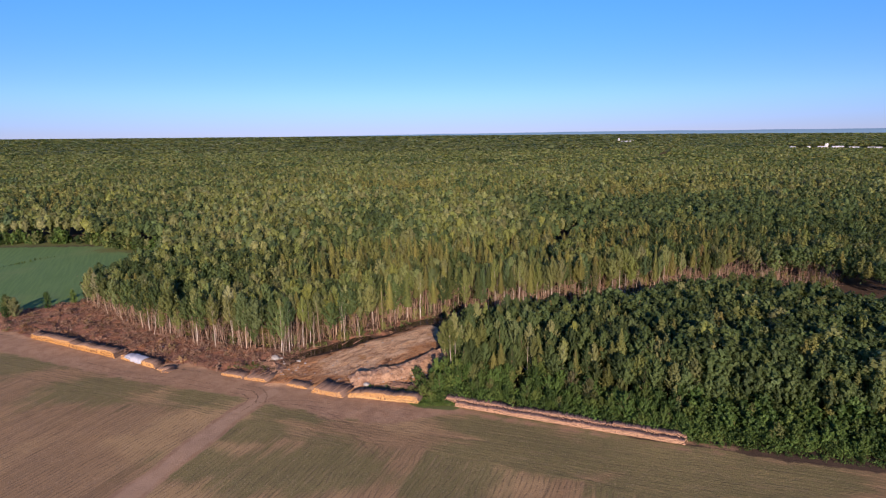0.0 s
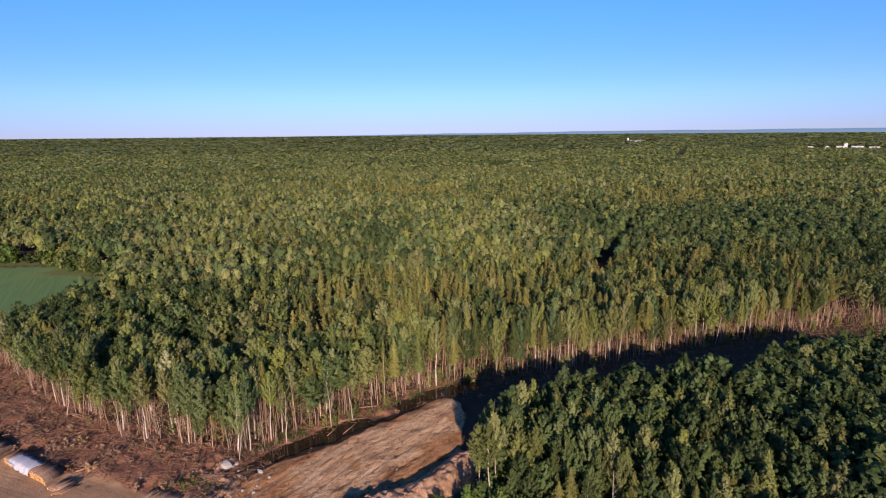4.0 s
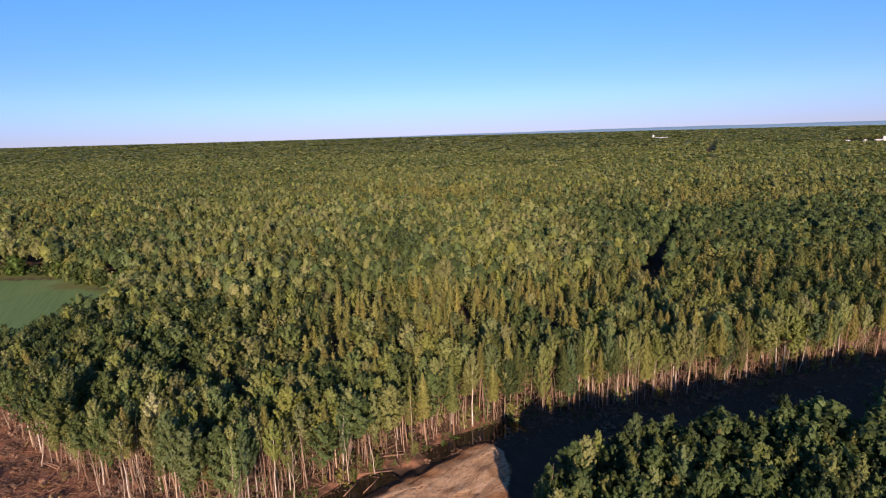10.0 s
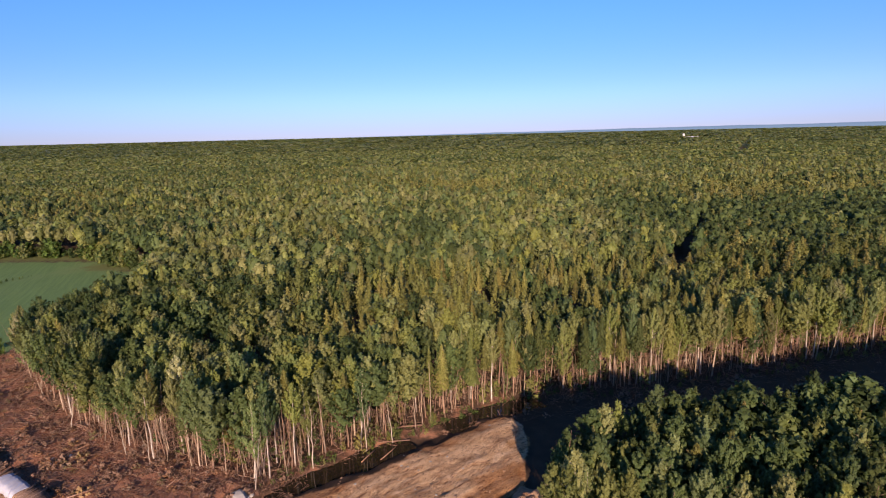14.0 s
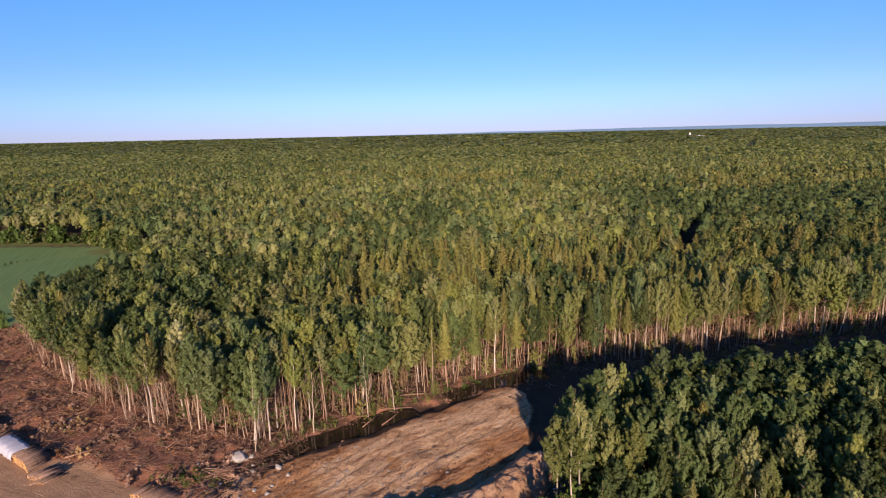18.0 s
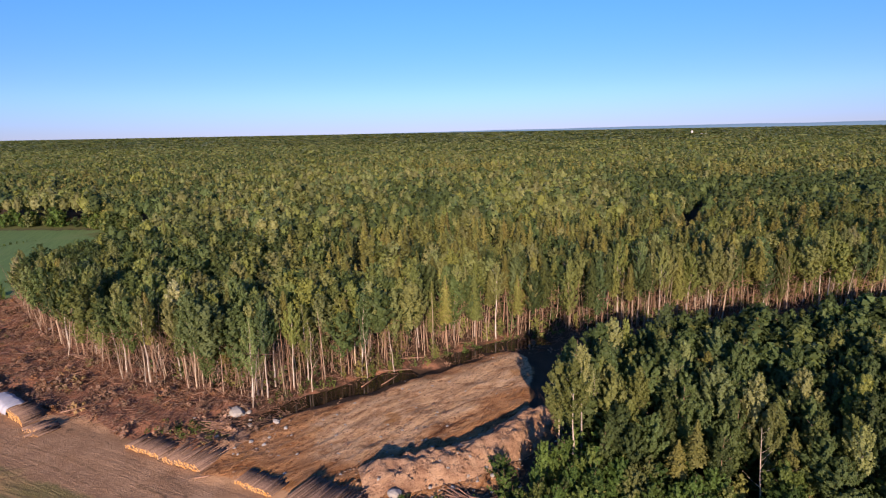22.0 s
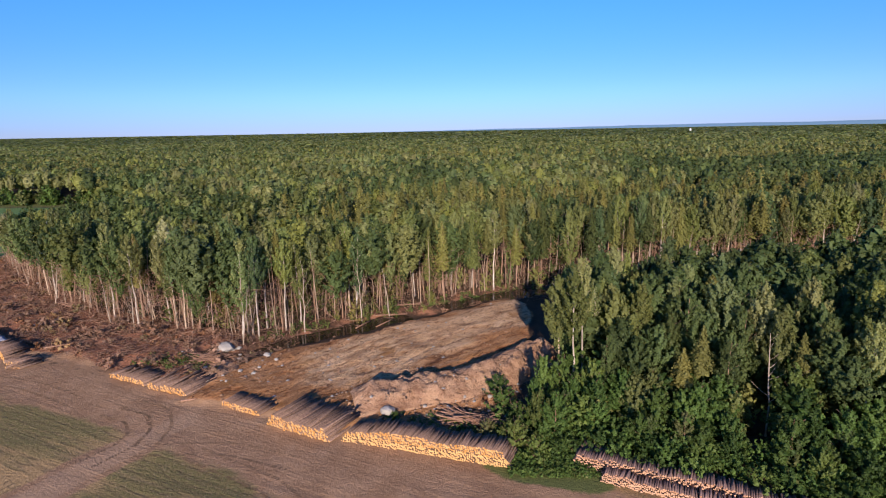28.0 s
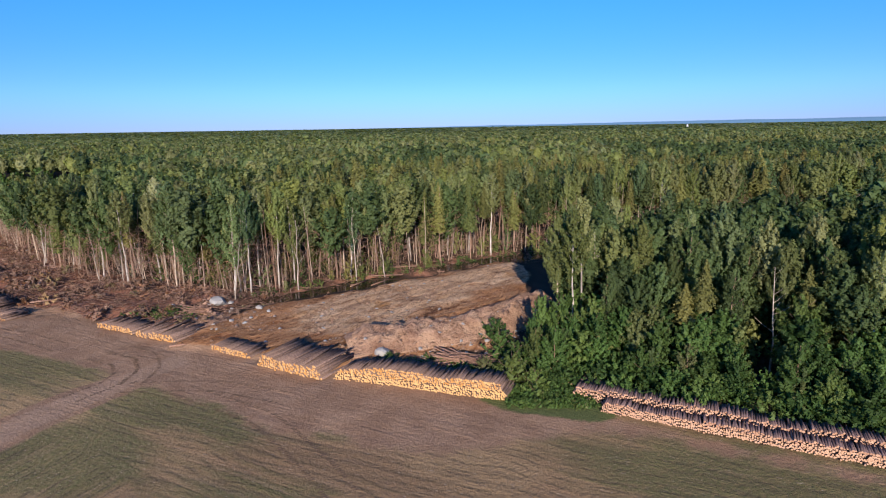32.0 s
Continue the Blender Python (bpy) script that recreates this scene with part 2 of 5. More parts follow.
    straw = n.noise(5.0, 2, 0.8, n.scaled(p, (0.35, 1.2, 1), radians(-18)))
    soil = n.mix(n.math("MULTIPLY", n.step(straw, 0.64, 0.72), 0.7), soil, (0.50, 0.38, 0.25))
    col = n.mix(mask(sa.outputs[0]), col, soil)
    # packed dirt of the haul road
    dirt = n.mix(n.step(mid, 0.35, 0.65), (0.40, 0.248, 0.148), (0.31, 0.185, 0.107))
    dirt = n.mix(n.math("MULTIPLY", n.step(fine, 0.55, 0.75), 0.5), dirt, (0.46, 0.30, 0.186))
    dirt = n.mix(n.math("MULTIPLY", n.step(n.math("ADD", sa.outputs[1], n.math("MULTIPLY", ragged, 0.3)), 0.78, 0.98), 0.4), dirt, (0.48, 0.325, 0.21))
    col = n.mix(mask(sa.outputs[1]), col, dirt)
    # cut-over land
    slash = n.mix(n.step(fine, 0.35, 0.65), (0.345, 0.160, 0.097), (0.178, 0.083, 0.053))
    slash = n.mix(n.step(mid, 0.52, 0.66), slash, (0.39, 0.190, 0.115))
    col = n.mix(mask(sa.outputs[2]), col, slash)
    # bared clay
    flow = n.noise(0.42, 6, 0.68, n.scaled(p, (0.55, 1.3, 1), radians(42)), 0.8)
    clay = n.ramp(flow, [(0.30, (0.18, 0.088, 0.048)), (0.40, (0.42, 0.235, 0.125)), (0.50, (0.64, 0.41, 0.24)), (0.68, (0.74, 0.53, 0.35))])
    scrape = n.noise(1.5, 6, 0.72, n.scaled(p, (0.42, 1.2, 1), radians(47)), 2.2)
    clay = n.mix(n.math("MULTIPLY", n.step(scrape, 0.445, 0.38), 0.85), clay, (0.12, 0.06, 0.037))
    clay = n.mix(n.math("MULTIPLY", n.step(scrape, 0.52, 0.64), 0.65), clay, (0.72, 0.51, 0.33))
    dry = n.step(n.math("ADD", zb.outputs[3], n.math("MULTIPLY", n.math("SUBTRACT", n.noise(0.16, 5, 0.65, n.scaled(p, (0.6, 1.2, 1), radians(45))), 0.5), 1.8)), 0.05, 0.6)
    clay = n.mix(dry, n.mix(1.0, clay, (0.72, 0.56, 0.44), "MULTIPLY"), clay)
    clay = n.mix(n.math("MULTIPLY", n.step(n.noise(0.16, 3, 0.5, n.scaled(p, (1, 1, 1), 1.1)), 0.60, 0.70), 0.75), clay, (0.42, 0.20, 0.065))
    clay = n.mix(n.math("MULTIPLY", n.step(fine, 0.60, 0.74), 0.6), clay, (0.60, 0.47, 0.35))
    clay = n.mix(n.math("MULTIPLY", n.step(fine, 0.44, 0.32), 0.6), clay, (0.19, 0.105, 0.065))
    col = n.mix(mask(sb.outputs[0]), col, clay)
    # sown green crop
    crop = n.mix(n.step(n.noise(0.9, 4, 0.6, n.scaled(p, (0.06, 1, 1), radians(-62))), 0.35, 0.65), (0.095, 0.180, 0.062), (0.120, 0.212, 0.072))
    crop = n.mix(n.math("MULTIPLY", n.step(big, 0.5, 0.68), 0.6), crop, (0.15, 0.215, 0.08))
    col = n.mix(mask(sb.outputs[1]), col, crop)
    grass = n.mix(fine, (0.085, 0.120, 0.034), (0.165, 0.165, 0.062))
    col = n.mix(mask(sb.outputs[2]), col, grass)
    h = n.math("ADD", n.math("MULTIPLY", fine, 0.16), n.math("ADD", n.math("MULTIPLY", passes, 0.16), n.math("MULTIPLY", n.math("ADD", n.math("MULTIPLY", flow, 0.6), n.math("MULTIPLY", scrape, 0.75)), sb.outputs[0])))
    return n.finish(col, 0.92, n.bump(h, 0.9, 1.0), spec=0.15)


GROUND = ground_mat()


# ---- the plan, in metres ----
FIELD_EDGE = [(-900, 330), (-300, 215), (-150, 162), (-128, 152), (-116, 147.6), (-83, 133), (-52.6, 122.3), (-40.7, 118.4), (-30.6, 114.3), (-21.8, 109.8), (-5, 107), (2, 105.6),
              (18.8, 99.2), (43, 90), (72, 81), (110, 68), (400, -40), (900, -220)]
WOOD_EDGE = [(-121, 180), (-102, 163.4), (-83.6, 151), (-74.6, 145), (-55.5, 137.3), (-41, 134), (-34, 141), (-26.7, 145.3), (-21.5, 150), (-14, 156), (-5, 163),
             (6, 166), (21, 168), (31, 170.8), (45, 177), (62, 183), (87, 191.5), (108, 198), (128, 195), (138, 187)]
GREEN = [(-121, 181), (-121, 194), (-119, 222), (-130, 258), (-190, 291), (-233, 291), (-330, 300), (-600, 330), (-600, 268), (-300, 219), (-146, 172)]
OPEN = [(-900, 330)] + GREEN[7:2:-1] + GREEN[3:0:-1] + WOOD_EDGE + [(139, 176), (160, 160), (400, 100), (900, 0), (900, -900), (-900, -900)]
BIRCH_GAP = [(18.6, 114.2), (14.5, 107.5)]
GROVE = [(-6, 111), (3, 109), (20, 103.5), (43, 94), (72, 85), (110, 71), (122, 100), (113, 138), (106, 153), (88, 160), (66, 157), (60, 153), (54, 147.5), (44, 148.5), (30, 147), (15, 143), (7.5, 137.6), (3.6, 133.6), (0.4, 127), (-2.8, 118)]
# Right side drawn along the grove's shadow edge: shade there is coloured in dark.
CLEARING = [(-40, 117.5), (-39, 127), (-33, 134.5), (-22, 145), (-9, 156), (-4.5, 157), (-1.5, 153), (-1.5, 140), (-3, 130), (-5, 119), (-16, 114.5), (-22, 112), (-31, 116)]
SLASH = [(-150, 165), (-128, 154), (-116, 149), (-83, 135), (-52.6, 124.5), (-41, 121), (-37, 128), (-33, 137), (-41, 137), (-56, 141), (-75, 149), (-84, 155), (-102, 168), (-122, 184), (-130, 180)]
DITCH = [(-42, 128), (-35, 135.5), (-27.5, 141), (-19, 148), (-9, 157.5), (2, 163)]
BERM = [(-19, 115.2), (-14, 119.5), (-8.5, 122.8), (-3.2, 128.5), (0, 133)]


def inside(poly, x, y):
    r = np.zeros(x.shape, bool)
    for (x0, y0), (x1, y1) in zip(poly, poly[1:] + poly[:1]):
        if y0 != y1:
            r ^= ((y0 > y) != (y1 > y)) & (x < (x1 - x0) * (y - y0) / (y1 - y0) + x0)
    return r


def away(line, x, y):
    d = np.full(x.shape, 1e9)
    for (x0, y0), (x1, y1) in zip(line, line[1:]):
        dx, dy = x1 - x0, y1 - y0
        k = np.clip(((x - x0) * dx + (y - y0) * dy) / (dx * dx + dy * dy), 0, 1)
        d = np.minimum(d, np.hypot(x - x0 - k * dx, y - y0 - k * dy))
    return d


def depth_in(poly, x, y):
    """Metres inside the outline; negative outside."""
    d = away(poly + poly[:1], x, y)
    return np.where(inside(poly, x, y), d, -d)


LATTICE = np.random.default_rng(3).random((256, 256))


def rough(x, y, size, octaves=3):
    """Smooth noise, about -1 to 1."""
    total, amp = np.zeros(np.shape(x)), 1.0
    for o in range(octaves):
        u, v = x / size + 37.1 * o, y / size + 11.7 * o
        i, j = np.floor(u).astype(int), np.floor(v).astype(int)
        f, g = u - i, v - j
        f, g = f * f * (3 - 2 * f), g * g * (3 - 2 * g)
        a, b = LATTICE[i % 256, j % 256], LATTICE[(i + 1) % 256, j % 256]
        c, d = LATTICE[i % 256, (j + 1) % 256], LATTICE[(i + 1) % 256, (j + 1) % 256]
        total += amp * (2 * ((a * (1 - f) + b * f) * (1 - g) + (c * (1 - f) + d * f) * g) - 1)
        amp, size = amp * 0.5, size * 0.5
    return total / 1.6


FIELD = FIELD_EDGE + [(900, -900), (-900, -900)]


def soft(d, w):
    k = np.clip(d / w * 0.5 + 0.5, 0, 1)
    return k * k * (3 - 2 * k)


def height(x, y):
    x, y = np.asarray(x, float), np.asarray(y, float)
    near = (np.abs(x) < 200) & (y > 60) & (y < 260)
    h = 0.12 * rough(x, y, 9.0)
    if near.any():
        pad = soft(depth_in(CLEARING, x, y), 1.5)
        h += pad * (0.4 + 0.22 * rough(x, y, 3.0) + 0.07 * np.sin((x * 0.8 - y * 0.6) * 2.1 + 5 * rough(x, y, 14.0)) + 0.10 * np.sin((x * 0.78 - y * 0.63) * 3.9 + 11 * rough(x + 50, y, 19.0, 2)) * (0.5 + 0.8 * rough(x, y + 70, 11.0)))
        dd = away(DITCH, x, y) + 1.3 * rough(x + 21, y, 4.0)
        h -= 1.05 * np.exp(-(dd / 2.8) ** 2)
        cut = soft(depth_in(SLASH, x, y), 2.0)
        h += cut * (0.35 + 0.75 * rough(x - 90, y + 31, 4.2))
        h = np.where(near, h, 0.0)
    k = np.clip((y - 2000) / 2700, 0, 1)
    return h + k * k * (3 - 2 * k) * np.clip(22 - 8 * x / 3000, 4, 38)


def mesh_from(name, verts, faces, mats, index=None, floats=None, smooth=False):
    """A mesh from arrays: faces is an (n, 3) or (n, 4) array."""
    me = bpy.data.meshes.new(name)
    k = faces.shape[1]
    me.vertices.add(len(verts))
    me.vertices.foreach_set("co", np.ascontiguousarray(verts, np.float32).ravel())
    me.loops.add(faces.size)
    me.loops.foreach_set("vertex_index", np.ascontiguousarray(faces, np.int32).ravel())
    me.polygons.add(len(faces))
    me.polygons.foreach_set("loop_start", np.arange(0, faces.size, k, dtype=np.int32))
    for m in mats:
        me.materials.append(m)
    if index is not None:
        me.polygons.foreach_set("material_index", np.ascontiguousarray(index, np.int32))
    if smooth:
        me.polygons.foreach_set("use_smooth", np.ones(len(faces), bool))
    for key, values in (floats or {}).items():
        if values.ndim == 1:
            me.attributes.new(key, "FLOAT", "POINT").data.foreach_set("value", values.astype(np.float32))
        else:
            me.attributes.new(key, "FLOAT_COLOR", "POINT").data.foreach_set("color", values.astype(np.float32).ravel())
    me.update(calc_edges=True)
    return me


# ---- ground: one sheet to the horizon ----
def spread(lo, a, b, hi, step, grow=1.28):
    mid = list(np.arange(a, b, step))
    left, right, s = [], [], step
    x = a
    while x > lo:
        s *= grow
        x -= s
        left.append(max(x, lo))
    x, s = mid[-1], step
    while x < hi:
        s *= grow
        x += s
        right.append(min(x, hi))
    return np.array(left[::-1] + mid + right)


gx, gy = spread(-6500, -150, 140, 6500, 0.8), spread(-2500, 76, 206, 6500, 0.8)
gx = np.sort(np.r_[gx, (gx[:-1] + 0.4)[(gx[:-1] > -45) & (gx[:-1] < 5)]])
gy = np.sort(np.r_[gy, (gy[:-1] + 0.4)[(gy[:-1] > 111) & (gy[:-1] < 162)]])
X, Y = np.meshgrid(gx, gy)
X, Y = X.ravel(), Y.ravel()
Z = height(X, Y)
wob = 2.0 * rough(X, Y, 7.0)
za, zb = np.zeros((X.size, 4)), np.zeros((X.size, 4))
road = np.maximum(0.72 * soft(5.2 - 4.4 * soft(X + 3, 9) - np.abs(away(FIELD_EDGE[2:16], X, Y) - 4.0 + 2.6 * soft(X + 3, 9)) + wob * 0.6, 2.5),
                  soft(2.6 - away([(-56, 58), (-49.2, 80), (-46.3, 90), (-43.3, 101), (-41.3, 106), (-38, 113)], X, Y) + wob * 0.3, 1.5))
road *= soft(X + 150, 8) * soft(58 - X + 2 * wob, 18)
za[:, 0] = soft(depth_in(FIELD, X, Y) + wob * 0.4, 2.0)
za[:, 1] = np.maximum(road, 0.72 * soft(4.5 - away([(-37, 119), (-33, 114)], X, Y), 2))
strip = inside(OPEN, X, Y) & ~inside(FIELD, X, Y) & (X > -30) & (X < 145)
# Strip keeps the dark peaty floor, which also deepens the grove's shade by colour.
za[:, 2] = np.maximum(soft(depth_in(SLASH, X, Y) + wob, 2.0), strip * 0.12)
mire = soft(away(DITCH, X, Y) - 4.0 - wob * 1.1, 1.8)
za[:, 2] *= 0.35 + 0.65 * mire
# Brown litter at the wood edge ends where the grove's shade is kept dark.
za[:, 2] = np.maximum(za[:, 2], 0.46 * soft(4.0 - away(WOOD_EDGE[4:11], X, Y) + wob, 2.0))
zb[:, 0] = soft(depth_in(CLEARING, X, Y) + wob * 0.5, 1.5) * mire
za[:, 3] = soft(17 - away(FIELD_EDGE[2:17], X, Y) + wob, 2.0)
for cx, cy, rx, ry in ((-52, 112, 9, 5), (-31, 105, 9, 4.5), (-25, 84, 15, 9), (-42, 86, 8, 5), (10, 97.5, 13, 5), (36, 93.5, 16, 4.5), (54, 80, 14, 5), (-27, 103.5, 6, 4), (-17, 103.5, 6, 3), (-36, 97, 7, 5), (-1, 80, 7, 5), (14, 90, 14, 5), (24, 86, 16, 6), (44, 87, 13, 5), (34, 79, 14, 5), (-78, 116, 12, 7), (-105, 132, 14, 8), (2, 84, 8, 10)):
    zb[:, 3] = np.maximum(zb[:, 3], 1.0 * np.exp(-((X - cx) / rx) ** 2 - ((Y - cy) / ry) ** 2))
zb[:, 3] = np.where(inside(CLEARING, X, Y), 0.9 * soft(5.5 - away([(-25, 127), (-13, 140), (-2, 150)], X, Y) + wob, 4), zb[:, 3])
zb[:, 1] = soft(depth_in(GREEN, X, Y) + wob * 0.3, 1.5)
zb[:, 2] = np.clip(soft(2.6 - away([(-5, 108), (1, 107)], X, Y) + wob * 0.3, 1.5)
                   + 0.8 * soft(depth_in([(119, 148), (150, 140), (160, 165), (141, 177), (127, 172)], X, Y) + wob, 3) + soft(9.0 - away([(-600, 332), (-330, 302), (-233, 293), (-190, 290), (-131, 258), (-120, 225)], X, Y) + wob, 4) * 0.8 + 0.42 * soft(1.6 - away([(-190, 205), (-155, 222), (-131, 245)], X, Y) + wob * 0.3, 2), 0, 1)
zb[:, 2] = np.maximum(zb[:, 2], soft(Y - 1500, 500))
nx, ny = len(gx), len(gy)
i = (np.arange(ny - 1)[:, None] * nx + np.arange(nx - 1)[None]).ravel()
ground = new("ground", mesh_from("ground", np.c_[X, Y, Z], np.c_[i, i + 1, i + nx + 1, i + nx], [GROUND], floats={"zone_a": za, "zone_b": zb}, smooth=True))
tagged(ground, "brown tilled field, haul road, clay clearing, dark forest floor, painted shade", "ground", kind="structure")


# ---- trees ----
def leaves_at(c, nrm, size, r):
    """Small three-cornered leaf sprays at the places c, facing nrm."""
    k = len(c)
    nrm = nrm / np.maximum(np.linalg.norm(nrm, axis=1, keepdims=True), 1e-6)
    u = np.cross(r.normal(size=(k, 3)), nrm)
    u /= np.maximum(np.linalg.norm(u, axis=1, keepdims=True), 1e-6)
    v = np.cross(nrm, u)
    s = np.broadcast_to(size, (k,))[:, None]
    corner = []
    for a, b in ((-0.52, -0.36), (0.52, -0.36), (0.0, 0.72)):
        corner.append(c + s * (u * (a + r.uniform(-0.16, 0.16, (k, 1))) + v * (b + r.uniform(-0.16, 0.16, (k, 1)))) + nrm * s * r.uniform(-0.10, 0.10, (k, 1)))
    return np.stack(corner, 1).reshape(-1, 3)


def broad_crown(r, tall, wide, bare, leaves, size, shoots=18, wild=0.35, rise=1.15, fat=0.22, reach=1.2, point=2.8, dome=0.0):
    """A broadleaf crown of leafy shoots that climb outwards from the trunk, from bare*tall up."""
    lo = bare * tall
    span = tall - lo
    axis = np.array([0, 0, 1.0])
    per = max(leaves // shoots, 1)
    out = []
    for j in range(shoots):
        f = ((j + r.uniform(0, 1)) / shoots) ** 0.9
        env = wide * (min(1.0, (f + 0.18) / 0.45) ** 0.7 * (1 - f ** point) ** (1.65 / point) + 0.04)
        a = j * 2.4 + r.uniform(-0.7, 0.7)
        rad = env * r.uniform(0.55, 1.12)
        side = np.array([math.cos(a), math.sin(a), 0.0])
        tip = side * rad + axis * (lo + span * (0.10 + 0.90 * f))
        way = side * (0.25 + rad / wide) + axis * rise * r.uniform(0.7, 1.5)
        way /= np.linalg.norm(way)
        ln = reach * (0.20 * span + 0.42 * wide) * r.uniform(0.7, 1.25) * (1.05 - 0.35 * f)
        t = r.random((per, 1)) ** 0.75
        girth = fat * ln * (1.08 - t ** 2.4) * (0.35 + 0.9 * t)
        d = r.normal(size=(per, 3))
        d /= np.linalg.norm(d, axis=1, keepdims=True)
        c = tip + way * ln * (t - 1) + d * girth * r.uniform(0.45, 1.0, (per, 1))
        nrm = 0.75 * d + 0.35 * way + 0.30 * axis + 0.40 * side + wild * r.normal(size=(per, 3))
        if dome:
            ball = (c - axis * (lo + 0.35 * span)) / np.array([wide, wide, 0.65 * span])
            nrm += dome * ball / np.maximum(np.linalg.norm(ball, axis=1, keepdims=True), 1e-6)
        out.append(leaves_at(c, nrm, size * r.uniform(0.7, 1.3, per), r))
    return np.concatenate(out)


def heart_of(r, tall, wide, bare, around=7, rows=5):
    """The leafy inside of a crown: loose facets just under its outer shoots."""
    lo = bare * tall
    p = []
    for q in range(rows + 1):
        f = q / rows
        env = 0.66 * wide * min(1.0, (f + 0.15) / 0.42) ** 0.6 * max(1 - f ** 1.9, 0.02) ** 0.75
        a = np.arange(around) * 6.283 / around + q * 0.45
        env = env * r.uniform(0.75, 1.2, around)
        p.append(np.c_[np.cos(a) * env, np.sin(a) * env, lo + (tall - lo) * 0.93 * f + r.uniform(-0.3, 0.3, around)])
    out = []
    for q in range(rows):
        for j in range(around):
            k = (j + 1) % around
            out += [p[q][j], p[q][k], p[q + 1][j], p[q][k], p[q + 1][k], p[q + 1][j]]
    return np.array(out)


def conifer_crown(r, tall, wide, bare, rings, arms, per, size):
    """A ragged spire of drooping boughs in whorls, thinning downwards."""
    lo = bare * tall
    out = []
    for j in range(rings):
        f = j / (rings - 1)
        z = lo + (tall - lo) * f ** 0.95
        low = min(1.0, 0.55 + 2.2 * f)
        reach = wide * low * (1.02 - f) ** 0.8 * r.uniform(0.75, 1.2) + 0.10
        n = max(3, int(arms * (1 - 0.45 * f)))
        a = r.uniform(0, 6.28) + np.arange(n) * 6.283 / n + r.uniform(-0.3, 0.3, n)
        ln = reach * r.uniform(0.6, 1.25, n)
        for q in range(per):
            t = (q + r.uniform(0.2, 1.0)) / per
            b = a + r.normal(size=n) * 0.30 * (1.15 - 0.6 * t)
            c = np.c_[np.cos(b) * ln * t, np.sin(b) * ln * t, z + 0.16 * ln * t - 0.42 * ln * t * t + r.uniform(-0.12, 0.12, n)]
            nrm = np.c_[np.cos(b) * 0.65, np.sin(b) * 0.65, np.full(n, 0.75)] + 0.35 * r.normal(size=(n, 3))
            out.append(leaves_at(c, nrm, size * (1.2 - 0.5 * f) * r.uniform(0.75, 1.25, n), r))
    return np.concatenate(out)


def spire_crown(r, tall, wide, bare, count, size):
    """A full cone of needles, boughs crowding it in tiers from the foot to the tip."""
    lo = bare * tall
    f = 1 - np.sqrt(r.random(count))
    a = r.uniform(0, 6.283, count)
    tier = (f * 9 + 0.35 * np.sin(a * 2 + 1)) % 1.0
    rad = (wide * (1 - f) ** 0.85 * (1.12 - 0.42 * tier) + 0.08) * (1 + 0.18 * np.sin(a * 5 + np.floor(f * 9) * 2.1)) * r.uniform(0.6, 1.0, count)
    out = np.c_[np.cos(a), np.sin(a), np.zeros(count)]
    c = out * rad[:, None] + np.c_[np.zeros((count, 2)), lo + (tall - lo) * f]
    return leaves_at(c, out * 0.8 + np.array([0, 0, 0.6]) + 0.3 * r.normal(size=(count, 3)), size * (1.2 - 0.6 * f) * r.uniform(0.75, 1.25, count), r)


def tube(path, radii, sides=6):
    """Rings along a path, as quads; the last ring closes small."""
    path = np.array(path, float)
    v, f = [], []
    for q, (p, rad) in enumerate(zip(path, radii)):
        d = path[min(q + 1, len(path) - 1)] - path[max(q - 1, 0)]
        d /= max(np.linalg.norm(d), 1e-6)
        u = np.cross(d, (0.3, 1, 0.1) if abs(d[1]) < 0.9 else (1, 0, 0.1))
        u /= np.linalg.norm(u)
        w = np.cross(d, u)
        a = np.arange(sides) * 2 * np.pi / sides
        v.append(p + rad * (np.cos(a)[:, None] * u + np.sin(a)[:, None] * w))
    for q in range(len(path) - 1):
        for s in range(sides):
            a, b = q * sides + s, q * sides + (s + 1) % sides
            f.append((a, b, b + sides, a + sides))
    return np.concatenate(v), np.array(f)


def joined(parts):
    v, f, k = [], [], 0
    for a, b in parts:
        v.append(a)
        f.append(b + k)
        k += len(a)
    return np.concatenate(v), np.concatenate(f)


def trunk_arrays(r, tall, thick, limbs, wide, bare, rise=0.9):
    lean = r.normal(size=2) * 0.02 * tall
    hs = np.linspace(-0.3, tall * 0.96, 7)
    path = [(lean[0] * (h / tall) ** 2 + 0.06 * r.normal(), lean[1] * (h / tall) ** 2 + 0.06 * r.normal(), h) for h in hs]
    parts = [tube(path, np.linspace(thick, thick * 0.15, 7), 7)]
    for j in range(limbs):
        f = bare + (0.9 - bare) * (j + r.uniform(0, 1)) / max(limbs, 1)
        a, ln = r.uniform(0, 6.28), wide * r.uniform(0.5, 0.9) * (1.1 - 0.6 * f)
        h = f * tall
        b = np.array([lean[0] * f * f, lean[1] * f * f, h])
        d = np.array([np.cos(a) * ln, np.sin(a) * ln, rise * ln])
        parts.append(tube([b, b + d * 0.5 + (0, 0, -0.05 * ln), b + d], [thick * 0.4 * (1.15 - f), thick * 0.25 * (1.15 - f), 0.012], 4))
    return joined(parts)


